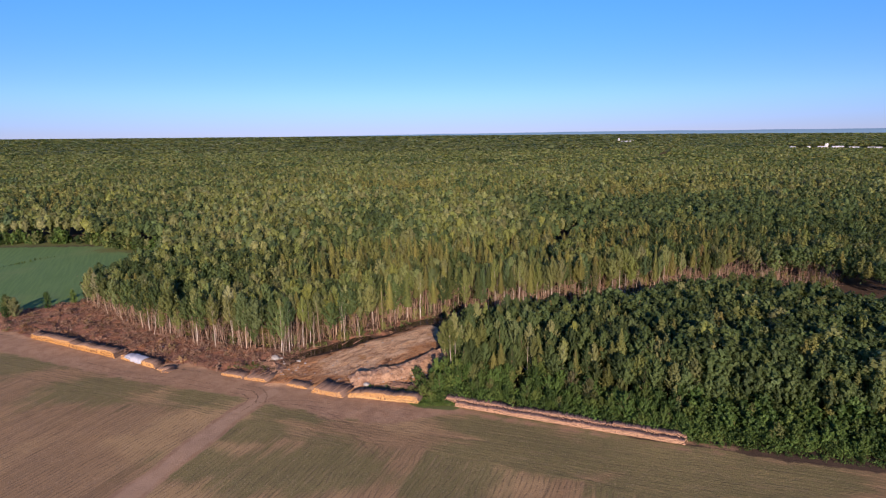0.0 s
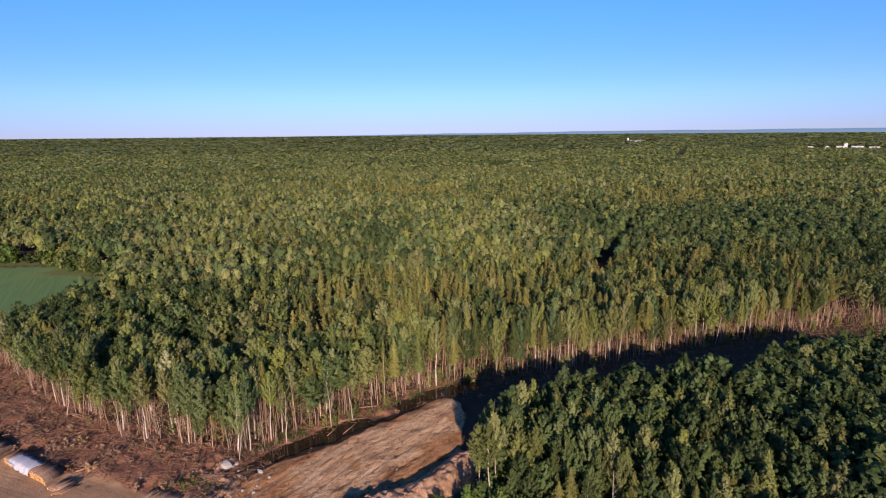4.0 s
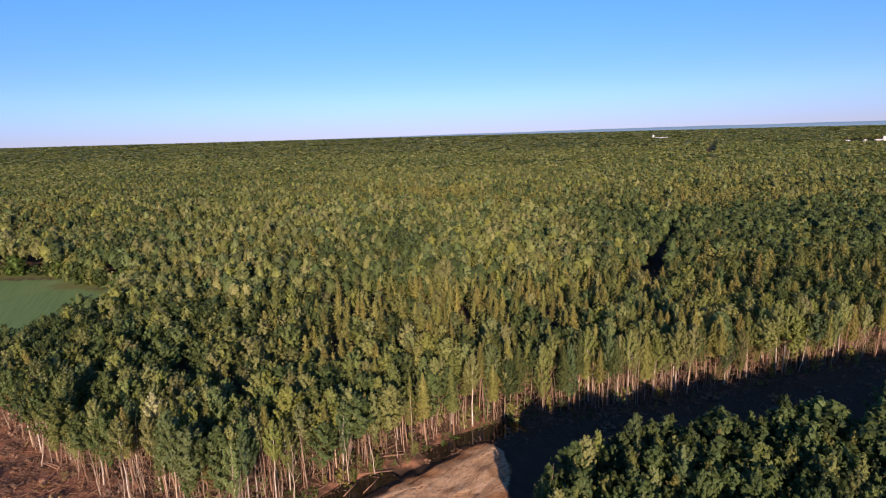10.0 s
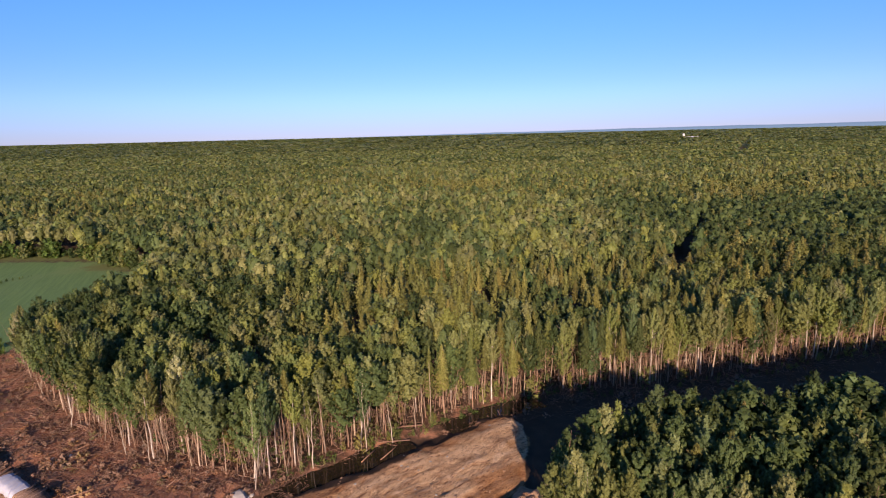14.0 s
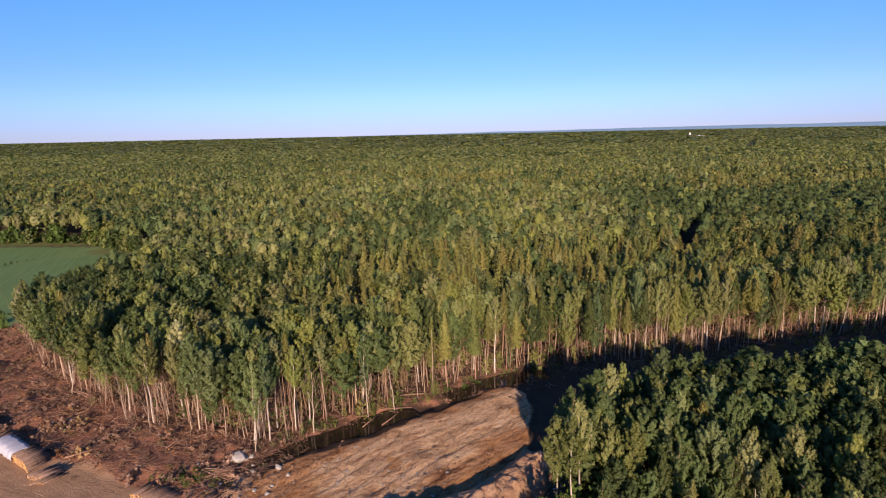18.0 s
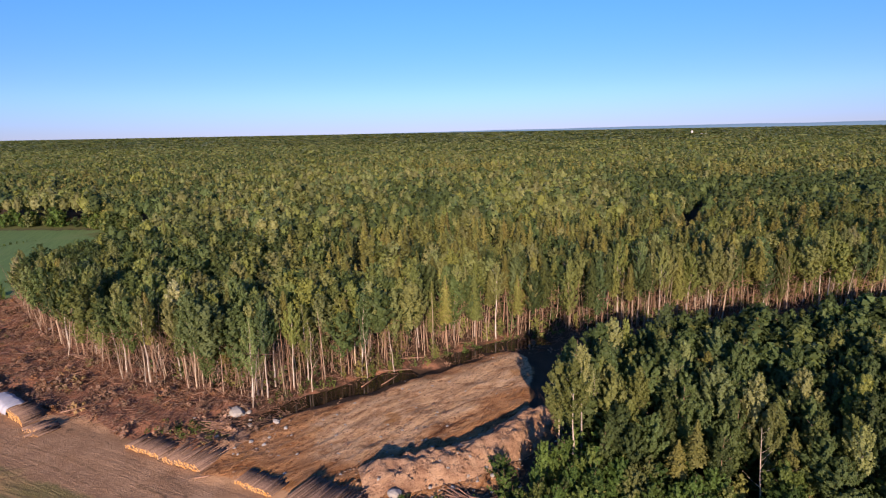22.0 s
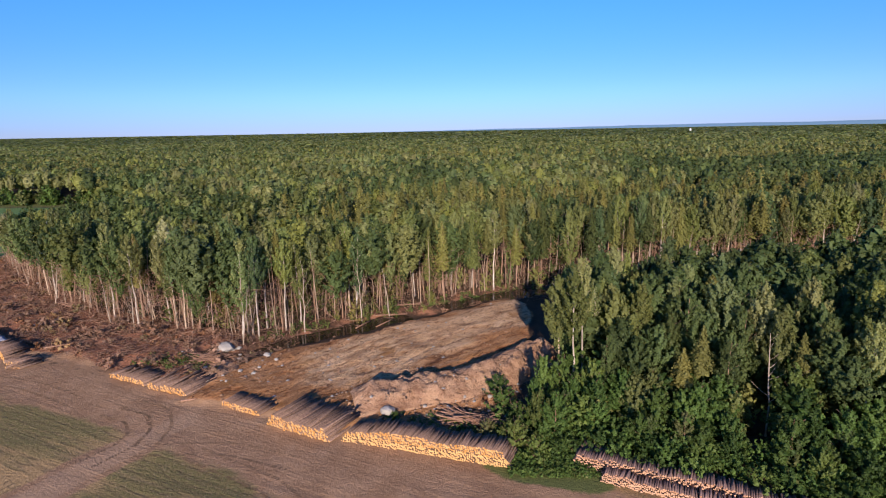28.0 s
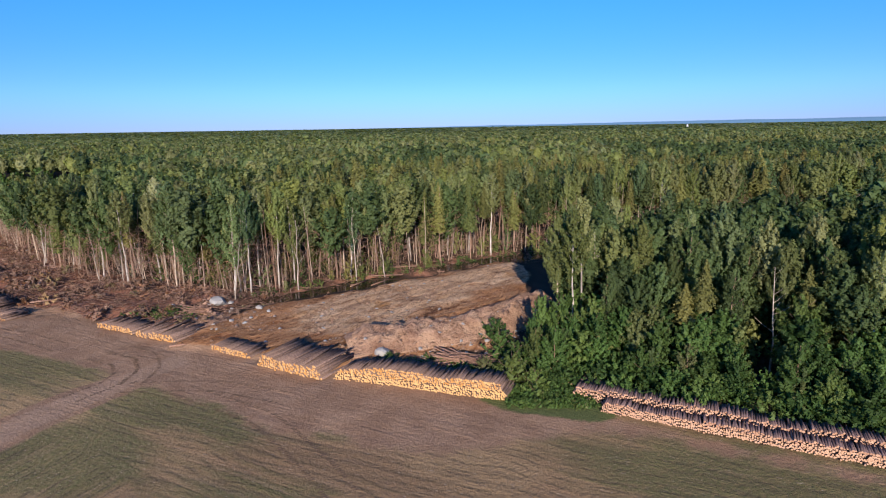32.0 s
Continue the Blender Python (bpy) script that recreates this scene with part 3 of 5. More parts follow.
def tree_thing(kind, seed, tall, wide, bare, label, bark, leaves, quads=3000, size=0.36, shoots=60, rise=1.15, point=2.8):
    """One standing tree: an empty at its foot with its trunk and its crown."""
    r = np.random.default_rng(seed)
    base = new(kind)
    tagged(base, label, "tree")
    if leaves is CONIFER:
        crown = conifer_crown(r, tall, wide, bare, 30, 8, 15, 0.30)
        v, f = trunk_arrays(r, tall, 0.0085 * tall + 0.02, 7, wide, bare * 0.5, -0.1)
    else:
        crown = broad_crown(r, tall, wide, bare, quads, size, shoots, 0.4, rise, point=point)
        v, f = trunk_arrays(r, tall, 0.0085 * tall + 0.03, 12, wide, bare)
    trunk = new("trunk", mesh_from("trunk", v, f, [bark], smooth=True))
    top = new("crown", mesh_from("crown", crown, np.arange(len(crown)).reshape(-1, 3), [leaves]))
    trunk.parent = top.parent = base
    return base


PALE = "slender aspen with pale bare trunk and grey-green crown"
DARK = "full-crowned dark green maple in dense summer leaf"
FIR = "olive-brown conifer spire with bare lower trunk at the forest edge"
kinds = []
for s in range(4):
    kinds.append(tree_thing("aspen_tree", 10 + s, 14.2 + 0.8 * s, 2.2 + 0.15 * (s % 2), (0.30, 0.40, 0.50, 0.58)[s], PALE, [BARK, BIRCH, BARK, BIRCH][s], ASPEN, (4200, 3000, 4400, 2600)[s], 0.25, 44, 1.7, 2.3))
for s in range(4):
    kinds.append(tree_thing("maple_tree", 20 + s, 12.6 + 0.8 * s, 2.5 + 0.2 * (s % 2), 0.20 + 0.05 * s, DARK, BARK_FIR, MAPLE, 6800, 0.22, 60, 1.5, 2.1))
for s in range(4):
    kinds.append(tree_thing("conifer_tree", 30 + s, 12.6 + 1.0 * s, 1.55 + 0.15 * (s % 2), (0.26, 0.40, 0.48, 0.55)[s], FIR, BARK_FIR, CONIFER))
for s in range(2):
    kinds.append(tree_thing("young_tree", 40 + s, 5.6 + s, 2.0, 0.04, "young bright green broadleaf tree at the edge of the grove", BARK_FIR, BUSH, 4000, 0.18, 48, 1.2))
kinds.append(tree_thing("bush", 60, 2.4, 1.5, 0.0, "low bright green bush", BARK_FIR, BUSH, 1300, 0.17, 30, 0.9))
used_kind = [False] * len(kinds)


def plant(k, x, y, s=1.0):
    m = Matrix.Translation((x, y, float(height(np.array([x]), np.array([y]))[0]))) @ pose(0, 0, 0, rng.normal() * 1.5, rng.normal() * 1.5, rng.uniform(0, 360))
    if not used_kind[k]:
        used_kind[k] = True
        ob = kinds[k]
        ob.matrix_basis = m @ Matrix.Diagonal((s, s, s, 1))
        return ob
    ob = copy_thing(kinds[k], m)
    ob.scale = (s * rng.uniform(0.9, 1.1), s * rng.uniform(0.9, 1.1), s)
    return ob


# the forest's edge, tree by tree
taken = [(-98.5, 207), (-98, 205.2), (-97.2, 206.4), (-99.6, 206), (1.5, 119.5), (2.8, 121.5), (0.2, 121.8)]


def roomy(x, y, gap):
    for a, b in taken:
        if (a - x) ** 2 + (b - y) ** 2 < gap * gap:
            return False
    taken.append((x, y))
    return True


edge = np.array(WOOD_EDGE[:18], float)
seg = np.hypot(*np.diff(edge, axis=0).T)
run = np.r_[0, np.cumsum(seg)]
count = 0
for tries in range(4000):
    if count >= 170:
        break
    s = rng.uniform(0, run[-1])
    j = min(int(np.searchsorted(run, s, "right")) - 1, len(seg) - 1)
    p = edge[j] + (edge[j + 1] - edge[j]) * (s - run[j]) / seg[j]
    d = (edge[j + 1] - edge[j]) / seg[j]
    back = rng.uniform(0.4, 8.5)
    x, y = p + np.array([-d[1], d[0]]) * back
    if not roomy(x, y, 1.9) or inside(OPEN, np.array([x]), np.array([y]))[0]:
        continue
    conif = 0.30 if x < -45 else 0.45 if x < -20 else 0.60 if x < 15 else 0.34 if x < 60 else 0.5
    u = rng.random()
    k = 8 + rng.integers(4) if u < conif else rng.integers(4) if u < conif + (1 - conif) * 0.86 else 4 + rng.integers(4)
    plant(k, x, y, rng.uniform(0.80, 1.02) * (0.88 if x < -108 else 0.94 if x < -95 else 1.0))
    count += 1

# the grove beside the clearing: its nearest trees one by one
count = 0
for tries in range(6000):
    if count >= 120:
        break
    x, y = rng.uniform(-6, 48), rng.uniform(88, 140)
    q = (np.array([x]), np.array([y]))
    din = depth_in(GROVE, *q)[0]
    if din < 0.3 or not roomy(x, y, 1.7 if din < 5 else 2.2):
        continue
    front = away(GROVE[:6], *q)[0]
    if away(BIRCH_GAP, *q)[0] < 1.5:
        continue
    if front < 8.5:
        plant(12 + rng.integers(2), x, y, rng.uniform(0.45, 0.8) + 0.05 * front)
    else:
        u = rng.random()
        k = 4 + rng.integers(4) if u < 0.74 else rng.integers(4) if u < 0.90 else 8 + rng.integers(4)
        plant(k, x, y, rng.uniform(0.76, 0.90) * min(1, 0.36 + 0.045 * front))
    count += 1


# ---- woods past counting ----
def pack(tag, spots, scale, species, shapes, trunks=False):
    """Joins a crown of the right species at every spot into one mesh."""
    vs, ms, tr = [], [], []
    for sp in range(4):
        for var, shape in enumerate(shapes[sp]):
            pick = np.where((species == sp) & (np.arange(len(spots)) % len(shapes[sp]) == var))[0]
            if not len(pick):
                continue
            a = rng.uniform(0, 6.283, len(pick))
            s = scale[pick][:, None]
            wx = s * rng.uniform(0.8, 1.38, (len(pick), 1))
            px = (shape[None, :, 0] * np.cos(a)[:, None] - shape[None, :, 1] * np.sin(a)[:, None]) * wx + spots[pick, 0:1]
            py = (shape[None, :, 0] * np.sin(a)[:, None] + shape[None, :, 1] * np.cos(a)[:, None]) * wx + spots[pick, 1:2]
            pz = shape[None, :, 2] * s + height(spots[pick, 0], spots[pick, 1])[:, None]
            vs.append(np.stack([px, py, pz], 2).reshape(-1, 3))
            ms.append(np.full(len(pick) * len(shape) // 3, sp))
            own = np.clip(0.47 + 0.30 * rough(spots[pick, 0] + 31, spots[pick, 1] * 0.7, 55.0, 2) + 0.24 * rng.normal(size=len(pick)), 0.001, 0.90)
            tr.append(np.repeat(own, len(shape)))
    v = np.concatenate(vs)
    me = mesh_from(tag, v, np.arange(len(v)).reshape(-1, 3), [ASPEN, MAPLE, CONIFER, BUSH], np.concatenate(ms), {"tree": np.concatenate(tr)})
    return new(tag, me)


def shapes_for(count, size, variants=3, wide=2.9, point=2.8):
    """Crowns of four species for the joined woods, count leaf sprays each."""
    r = np.random.default_rng(count)
    shoots = 52 if count > 1000 else 34 if count > 450 else 22 if count > 150 else 9 if count > 60 else 5
    near = count > 450
    fat, reach = (0.24, 1.15) if near else (0.38, 1.0) if count > 150 else (0.62, 1.1)
    around, rows = (7, 5) if count > 150 else (6, 4) if count > 60 else (5, 2)

    def full(tall, wide, bare, big, rise):
        bare += r.uniform(-0.22, 0.06) if near else r.uniform(-0.05, 0.05)
        top = broad_crown(r, tall, wide, bare, count, big, shoots, 0.35 if near else 0.22, rise, fat, reach, point, 0.3 if count > 1000 else 0.7)
        return top if count > 450 or count <= 20 else np.concatenate([top, heart_of(r, tall, wide, bare, around, rows)])

    def spire():
        if count > 450:
            return conifer_crown(r, 14.8, 2.0, r.uniform(0.38, 0.62), 22, 8, max(4, count // 130), size * 0.95)
        return spire_crown(r, 14.8, 2.3, 0.50, max(int(count * 0.8), 12), size * 0.95)
    return [[full(15, wide * r.uniform(0.85, 1.15), 0.60, size, 1.5) for _ in range(variants)],
            [full(14.4, wide * r.uniform(1.0, 1.35), 0.56, size * 1.06, 1.1) for _ in range(variants)],
            [spire() for _ in range(variants)],
            [broad_crown(r, 6, 2.1, 0.03, count, size * 0.72, shoots, 0.35) for _ in range(variants)]]


def kinds_of(x, y):
    """Which tree grows where: stands of conifer, maple and aspen."""
    stand = rough(x + 400, y - 90, 95.0, 3) + 0.55 * rng.normal(size=len(x)) * 0.6
    for cx, cy, rx, ry, w in ((95, 430, 120, 60, 0.8), (-60, 520, 90, 40, 0.7), (120, 235, 70, 40, 0.2), (-20, 205, 35, 20, 0.25), (0, 330, 60, 60, -0.5), (-90, 190, 40, 30, -0.2), (-28, 162, 45, 22, -0.05)):
        stand += w * np.exp(-((x - cx) / rx) ** 2 - ((y - cy) / ry) ** 2)
    leafy = rough(x - 77, y + 300, 60.0, 2) + 0.4 * rng.normal(size=len(x))
    for cx, cy, rx, ry, w in ((-115, 190, 50, 45, -0.3), (190, 280, 150, 150, -1.2), (10, 235, 60, 40, 0.4)):
        leafy += w * np.exp(-((x - cx) / rx) ** 2 - ((y - cy) / ry) ** 2)
    return np.where(stand > 0.40, 2, np.where(leafy > -0.22, 0, 1))


def seeded(x0, x1, y0, y1, gap):
    gx, gy = np.arange(x0, x1, gap), np.arange(y0, y1, gap * 0.87)
    a, b = np.meshgrid(gx, gy)
    a = a + (np.arange(len(gy))[:, None] % 2) * gap * 0.5
    a, b = a.ravel() + rng.uniform(-0.42, 0.42, a.size) * gap, b.ravel() + rng.uniform(-0.42, 0.42, a.size) * gap
    return a, b


FARMS = [[(820, 1330), (1010, 1180), (1260, 1560), (1040, 1720)], [(740, 2330), (860, 2300), (880, 2520), (760, 2540)], [(470, 585), (560, 590), (600, 660), (480, 655)]]


def wooded(x, y):
    ok = ~inside(OPEN, x, y)
    left, right = np.maximum(0.80 * y, 0.98 * (y - 64)) + 18, np.maximum(0.82 * y, 0.83 * (y - 64)) + 18
    ok &= (x > -left) & (x < right)
    line = np.abs(x - (50 + (y - 238) * 0.44))
    ok &= ~((line < np.where(y < 345, 3.0 + 1.2 * np.sin(y * 0.13), np.where(y > 1050, 11.0, 1.0))) & (y > 228))
    for f in FARMS:
        ok &= ~inside(f, x, y)
    return ok


def taken_near(x, y, gap):
    t = np.array(taken)
    bad = np.zeros(len(x), bool)
    for a, b in t:
        bad |= (x - a) ** 2 + (y - b) ** 2 < gap * gap
    return bad


# behind the edge, to about 300 m
def standing(gap, at_front):
    x, y = seeded(-290, 260, 130, 300, gap)
    k = wooded(x, y) & ~taken_near(x, y, 1.3) & (((away(WOOD_EDGE, x, y) < 22) & (x < 100)) == at_front)
    x, y = x[k], y[k]
    tall = np.clip(0.92 + 0.07 * rough(x + 13, y - 8, 26.0, 2) + 0.055 * rng.normal(size=len(x)), 0.72, 1.12) * np.where((x < -95) & (y < 232), 0.90, 1.0)
    return np.c_[x, y], tall, kinds_of(x, y)


fringe = pack("forest_fringe", *standing(3.8, True), shapes_for(1800, 0.36, 8, 2.55))
tagged(fringe, "crowded aspen and conifer crowns behind the forest edge", "woods", kind="stuff")
spots, tall, sort = standing(4.7, False)
first = spots[:, 1] - 0.25 * spots[:, 0] < 232
near_woods = pack("near_woods", spots[first], tall[first], sort[first], shapes_for(600, 0.52, 10, 2.8))
tagged(near_woods, "dense mixed woods of aspen, maple and olive conifers", "woods", kind="stuff")
next_woods = pack("next_woods", spots[~first], tall[~first], sort[~first], shapes_for(260, 0.76, 10, 2.9))
tagged(next_woods, "rolling mixed canopy of rounded crowns and olive spires", "woods", kind="stuff")

x, y = seeded(-6, 122, 70, 164, 2.5)
k = (depth_in(GROVE, x, y) > 1.0) & (away(BIRCH_GAP, x, y) > 1.6) & ~taken_near(x, y, 1.3)
x, y = x[k], y[k]
sp = np.where(rng.random(len(x)) < 0.78, 1, np.where(rng.random(len(x)) < 0.7, 0, 2))
ahead = away(GROVE[:6], x, y)
sp = np.where(ahead < 8.0, 3, sp)
tall = rng.uniform(0.72, 0.92, len(x)) * (1 + 0.12 * soft(x - 38, 15)) * np.where(sp == 3, 0.6 + 0.085 * ahead, np.clip(0.36 + 0.045 * ahead, 0, 1))
slim = np.array([0.9, 0.9, 1.0])
near = (x < 46) & ((y < 128) | (x < 22))
sp = np.where(~near & (sp == 0) & (rng.random(len(x)) < 0.7), 1, sp)
grove = pack("grove", np.c_[x, y][near], tall[near], sp[near], [[q * slim for q in g] for g in shapes_for(3000, 0.30, 6, 2.9, 2.1)])
grove_back = pack("grove_back", np.c_[x, y][~near], tall[~near], sp[~near], [[q * slim for q in g] for g in shapes_for(620, 0.60, 6, 3.0, 2.2)])
tagged(grove_back, "far side of the dense broadleaf grove", "grove", kind="stuff")
tagged(grove, "dense dark green broadleaf grove beside the tilled field", "grove", kind="stuff")

x, y = seeded(-760, 680, 300, 760, 5.2)
k = wooded(x, y)
x, y = x[k], y[k]
kd, tall = kinds_of(x, y), np.clip(0.93 + 0.07 * rough(x, y, 34.0, 2) + 0.06 * rng.normal(size=len(x)), 0.72, 1.15)
close = y < 430
tagged(pack("inner_woods", np.c_[x, y][close], tall[close], kd[close], shapes_for(110, 1.05, 10, 2.8)), "mixed woods past the nearest crowns", "woods", kind="stuff")
mid_woods = pack("mid_woods", np.c_[x, y][~close], tall[~close], kd[~close], shapes_for(36, 1.7, 10, 2.75))
tagged(mid_woods, "mixed green and brown-olive woods farther off", "woods", kind="stuff")

for tag, y0, y1, gap, wide, count, size in (("far_woods", 760, 1400, 8.6, 1.5, 18, 2.4), ("dim_woods", 1400, 2600, 14.5, 2.4, 15, 3.2), ("horizon_woods", 2600, 4850, 31.0, 5.0, 10, 7.0)):
    x, y = seeded(-y1 * 1.02, y1 * 0.86, y0, y1, gap)
    k = wooded(x, y)
    x, y = x[k], y[k]
    ob = pack(tag, np.c_[x, y], rng.uniform(0.90, 1.05, len(x)), kinds_of(x, y), [[q * np.array([wide, wide, 1]) for q in g] for g in shapes_for(count, size, 6)])
    tagged(ob, "far unbroken mixed woods reaching to the horizon", "woods", kind="stuff")


# ---- the distance: hills, with blue haze put into colour and glow ----
n = Nodes("hazed_hills")
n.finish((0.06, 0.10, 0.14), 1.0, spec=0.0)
# Bluish emission imitates the haze in front of the hills.
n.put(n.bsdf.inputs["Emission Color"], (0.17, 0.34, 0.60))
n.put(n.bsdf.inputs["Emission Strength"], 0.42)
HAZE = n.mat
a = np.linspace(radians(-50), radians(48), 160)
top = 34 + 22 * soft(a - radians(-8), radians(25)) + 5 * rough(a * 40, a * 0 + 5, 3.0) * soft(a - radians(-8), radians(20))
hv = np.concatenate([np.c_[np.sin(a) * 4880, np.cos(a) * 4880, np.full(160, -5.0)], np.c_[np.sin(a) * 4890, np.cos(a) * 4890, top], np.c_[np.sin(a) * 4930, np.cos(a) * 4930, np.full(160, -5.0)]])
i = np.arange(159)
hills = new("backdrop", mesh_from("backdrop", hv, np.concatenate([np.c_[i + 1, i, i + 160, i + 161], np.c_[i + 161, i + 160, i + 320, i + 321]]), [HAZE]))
tagged(hills, "low hills on the horizon, glowing blue for haze", "hills", kind="structure")


# ---- undergrowth and poles along the forest's edge ----
def along_edge(count, lo, hi, line=None):
    e = np.array(line or WOOD_EDGE, float)
    sg = np.hypot(*np.diff(e, axis=0).T)
    rn = np.r_[0, np.cumsum(sg)]
    s = rng.uniform(0, rn[-1], count)
    j = np.clip(np.searchsorted(rn, s, "right") - 1, 0, len(sg) - 1)
    d = np.diff(e, axis=0) / sg[:, None]
    p = e[j] + d[j] * (s - rn[j])[:, None] + np.c_[-d[j][:, 1], d[j][:, 0]] * rng.uniform(lo, hi, count)[:, None]
    return p


def poles(p, tall, thick, lean):
    """Thin upright tubes of four sides, joined."""
    k = len(p)
    z = height(p[:, 0], p[:, 1]) - 0.1
    off = rng.normal(size=(k, 2)) * lean * tall[:, None]
    bend = rng.normal(size=(k, 2)) * 0.015 * tall[:, None]
    rings = []
    for f, w in ((0, 1.0), (0.5, 0.75), (1, 0.3)):
        c = np.c_[p + off * f + bend * (f == 0.5), z + tall * f]
        ang = np.arange(4) * np.pi / 2
        rings.append(c[:, None] + (thick * w)[:, None, None] * np.stack([np.cos(ang), np.sin(ang), ang * 0], 1)[None])
    v = np.stack(rings, 1).reshape(-1, 3)
    f = []
    for a0 in (0, 4):
        for s in range(4):
            f.append((a0 + s, a0 + (s + 1) % 4, a0 + 4 + (s + 1) % 4, a0 + 4 + s))
    faces = (np.arange(k)[:, None, None] * 12 + np.array(f)[None]).reshape(-1, 4)
    return v, faces


def sticks(p, ln, thick, lift, tilt=0.25):
    k = len(p)
    a = rng.uniform(0, 6.283, k)
    d = np.c_[np.cos(a), np.sin(a), rng.normal(size=k) * tilt]
    d *= (ln / np.linalg.norm(d, axis=1))[:, None]
    c = np.c_[p, height(p[:, 0], p[:, 1]) + lift]
    side = np.c_[-np.sin(a), np.cos(a), a * 0]
    v = []
    for f, w in ((-0.5, 1.0), (0.5, 0.45)):
        m = c + d * f
        for s, t in ((1, 0), (-0.5, 0.87), (-0.5, -0.87)):
            m2 = m + (side * s + np.array([0, 0, 1.0]) * t) * (thick * w)[:, None]
            v.append(m2)
    v = np.stack(v, 1).reshape(-1, 3)
    f = np.array([(0, 1, 4, 3), (1, 2, 5, 4), (2, 0, 3, 5)])
    return v, (np.arange(k)[:, None, None] * 6 + f[None]).reshape(-1, 4)


def twigs(p, ln, thick, lift):
    """Thin three-sided sticks that leave the trunks slantwise upwards."""
    k = len(p)
    a = rng.uniform(0, 6.283, k)
    d = np.c_[np.cos(a), np.sin(a), rng.normal(0.45, 0.5, k)]
    d *= (ln / np.linalg.norm(d, axis=1))[:, None]
    c = np.c_[p, height(p[:, 0], p[:, 1]) + lift]
    side = np.c_[-np.sin(a), np.cos(a), a * 0]
    v = []
    for f, w in ((0.0, 1.0), (1.0, 0.4)):
        for s, t in ((1, 0), (-0.5, 0.87), (-0.5, -0.87)):
            v.append(c + d * f + (side * s + np.array([0, 0, 1.0]) * t) * (thick * w)[:, None])
    f = np.array([(0, 1, 4, 3), (1, 2, 5, 4), (2, 0, 3, 5)])
    return np.stack(v, 1).reshape(-1, 3), (np.arange(k)[:, None, None] * 6 + f[None]).reshape(-1, 4)


p = along_edge(1150, 0.2, 14.0)
p = p[~inside(OPEN, p[:, 0], p[:, 1])]
v, f = poles(p, rng.uniform(4, 12, len(p)), rng.uniform(0.03, 0.10, len(p)), 0.085)
tagged(new("slender_trunks", mesh_from("slender_trunks", v, f, [BARK, BARK_FIR], rng.integers(0, 2, len(p)).repeat(8), smooth=True)), "crowded thin pale trunks under the forest canopy", "trunks", kind="stuff")
p = along_edge(15000, -0.6, 8.0)
p = p[~inside(OPEN, p[:, 0], p[:, 1])]
v, f = twigs(p, rng.uniform(0.7, 2.3, len(p)), rng.uniform(0.02, 0.045, len(p)), 0.4 + 7.6 * rng.random(len(p)) ** 1.2)
q = along_edge(2600, -4.0, 2.0)
q = q[~inside(CLEARING, q[:, 0], q[:, 1]) & (away(DITCH, q[:, 0], q[:, 1]) > 1.4)]
v, f = joined([(v, f), sticks(q, rng.uniform(0.5, 2.2, len(q)), rng.uniform(0.02, 0.06, len(q)), rng.uniform(0.03, 0.5, len(q)), 0.4)])
tagged(new("dead_twigs", mesh_from("dead_twigs", v, f, [STICK])), "bare brown dead twigs on the lower trunks of the forest edge", "twigs", kind="stuff")
p = along_edge(1500, 0.0, 11.0)
p = p[~inside(OPEN, p[:, 0], p[:, 1])]
v, f = poles(p, rng.uniform(1.0, 5.0, len(p)), rng.uniform(0.015, 0.035, len(p)), 0.22)
tagged(new("bare_saplings", mesh_from("bare_saplings", v, f, [BARK, STICK], rng.integers(0, 2, len(p)).repeat(8))), "leaning bare saplings crowding under the forest edge", "saplings", kind="stuff")
p = np.concatenate([along_edge(460, 1.0, 16.0), along_edge(200, -3.0, 0.5)])
p = p[~inside(CLEARING, p[:, 0], p[:, 1]) & ~inside(SLASH, p[:, 0], p[:, 1]) & (away(DITCH, p[:, 0], p[:, 1]) > 1.2)]
r = np.random.default_rng(5)
low = [[broad_crown(r, 3.2, 1.2, 0.0, 260, 0.24, 14) for _ in range(3)] for _ in range(4)]
tagged(pack("undergrowth", p, rng.uniform(0.4, 1.35, len(p)) * np.where(inside(OPEN, p[:, 0], p[:, 1]), 0.35, 1.0), rng.choice([0, 1, 2, 2, 2], len(p)), low), "olive undergrowth between the trunks", "undergrowth", kind="stuff")
p = along_edge(420, -0.6, 4.5, [(-6, 111), (3, 108.6), (20, 103), (43, 93.5), (72, 84.5), (110, 70.5)])
tagged(pack("hedge", p, rng.uniform(0.5, 1.1, len(p)), np.full(len(p), 3), [[broad_crown(r, 2.6, 1.5, 0.0, 560, 0.21, 26) for _ in range(3)] for _ in range(4)]), "bright green bushes at the foot of the grove", "bushes", kind="stuff")


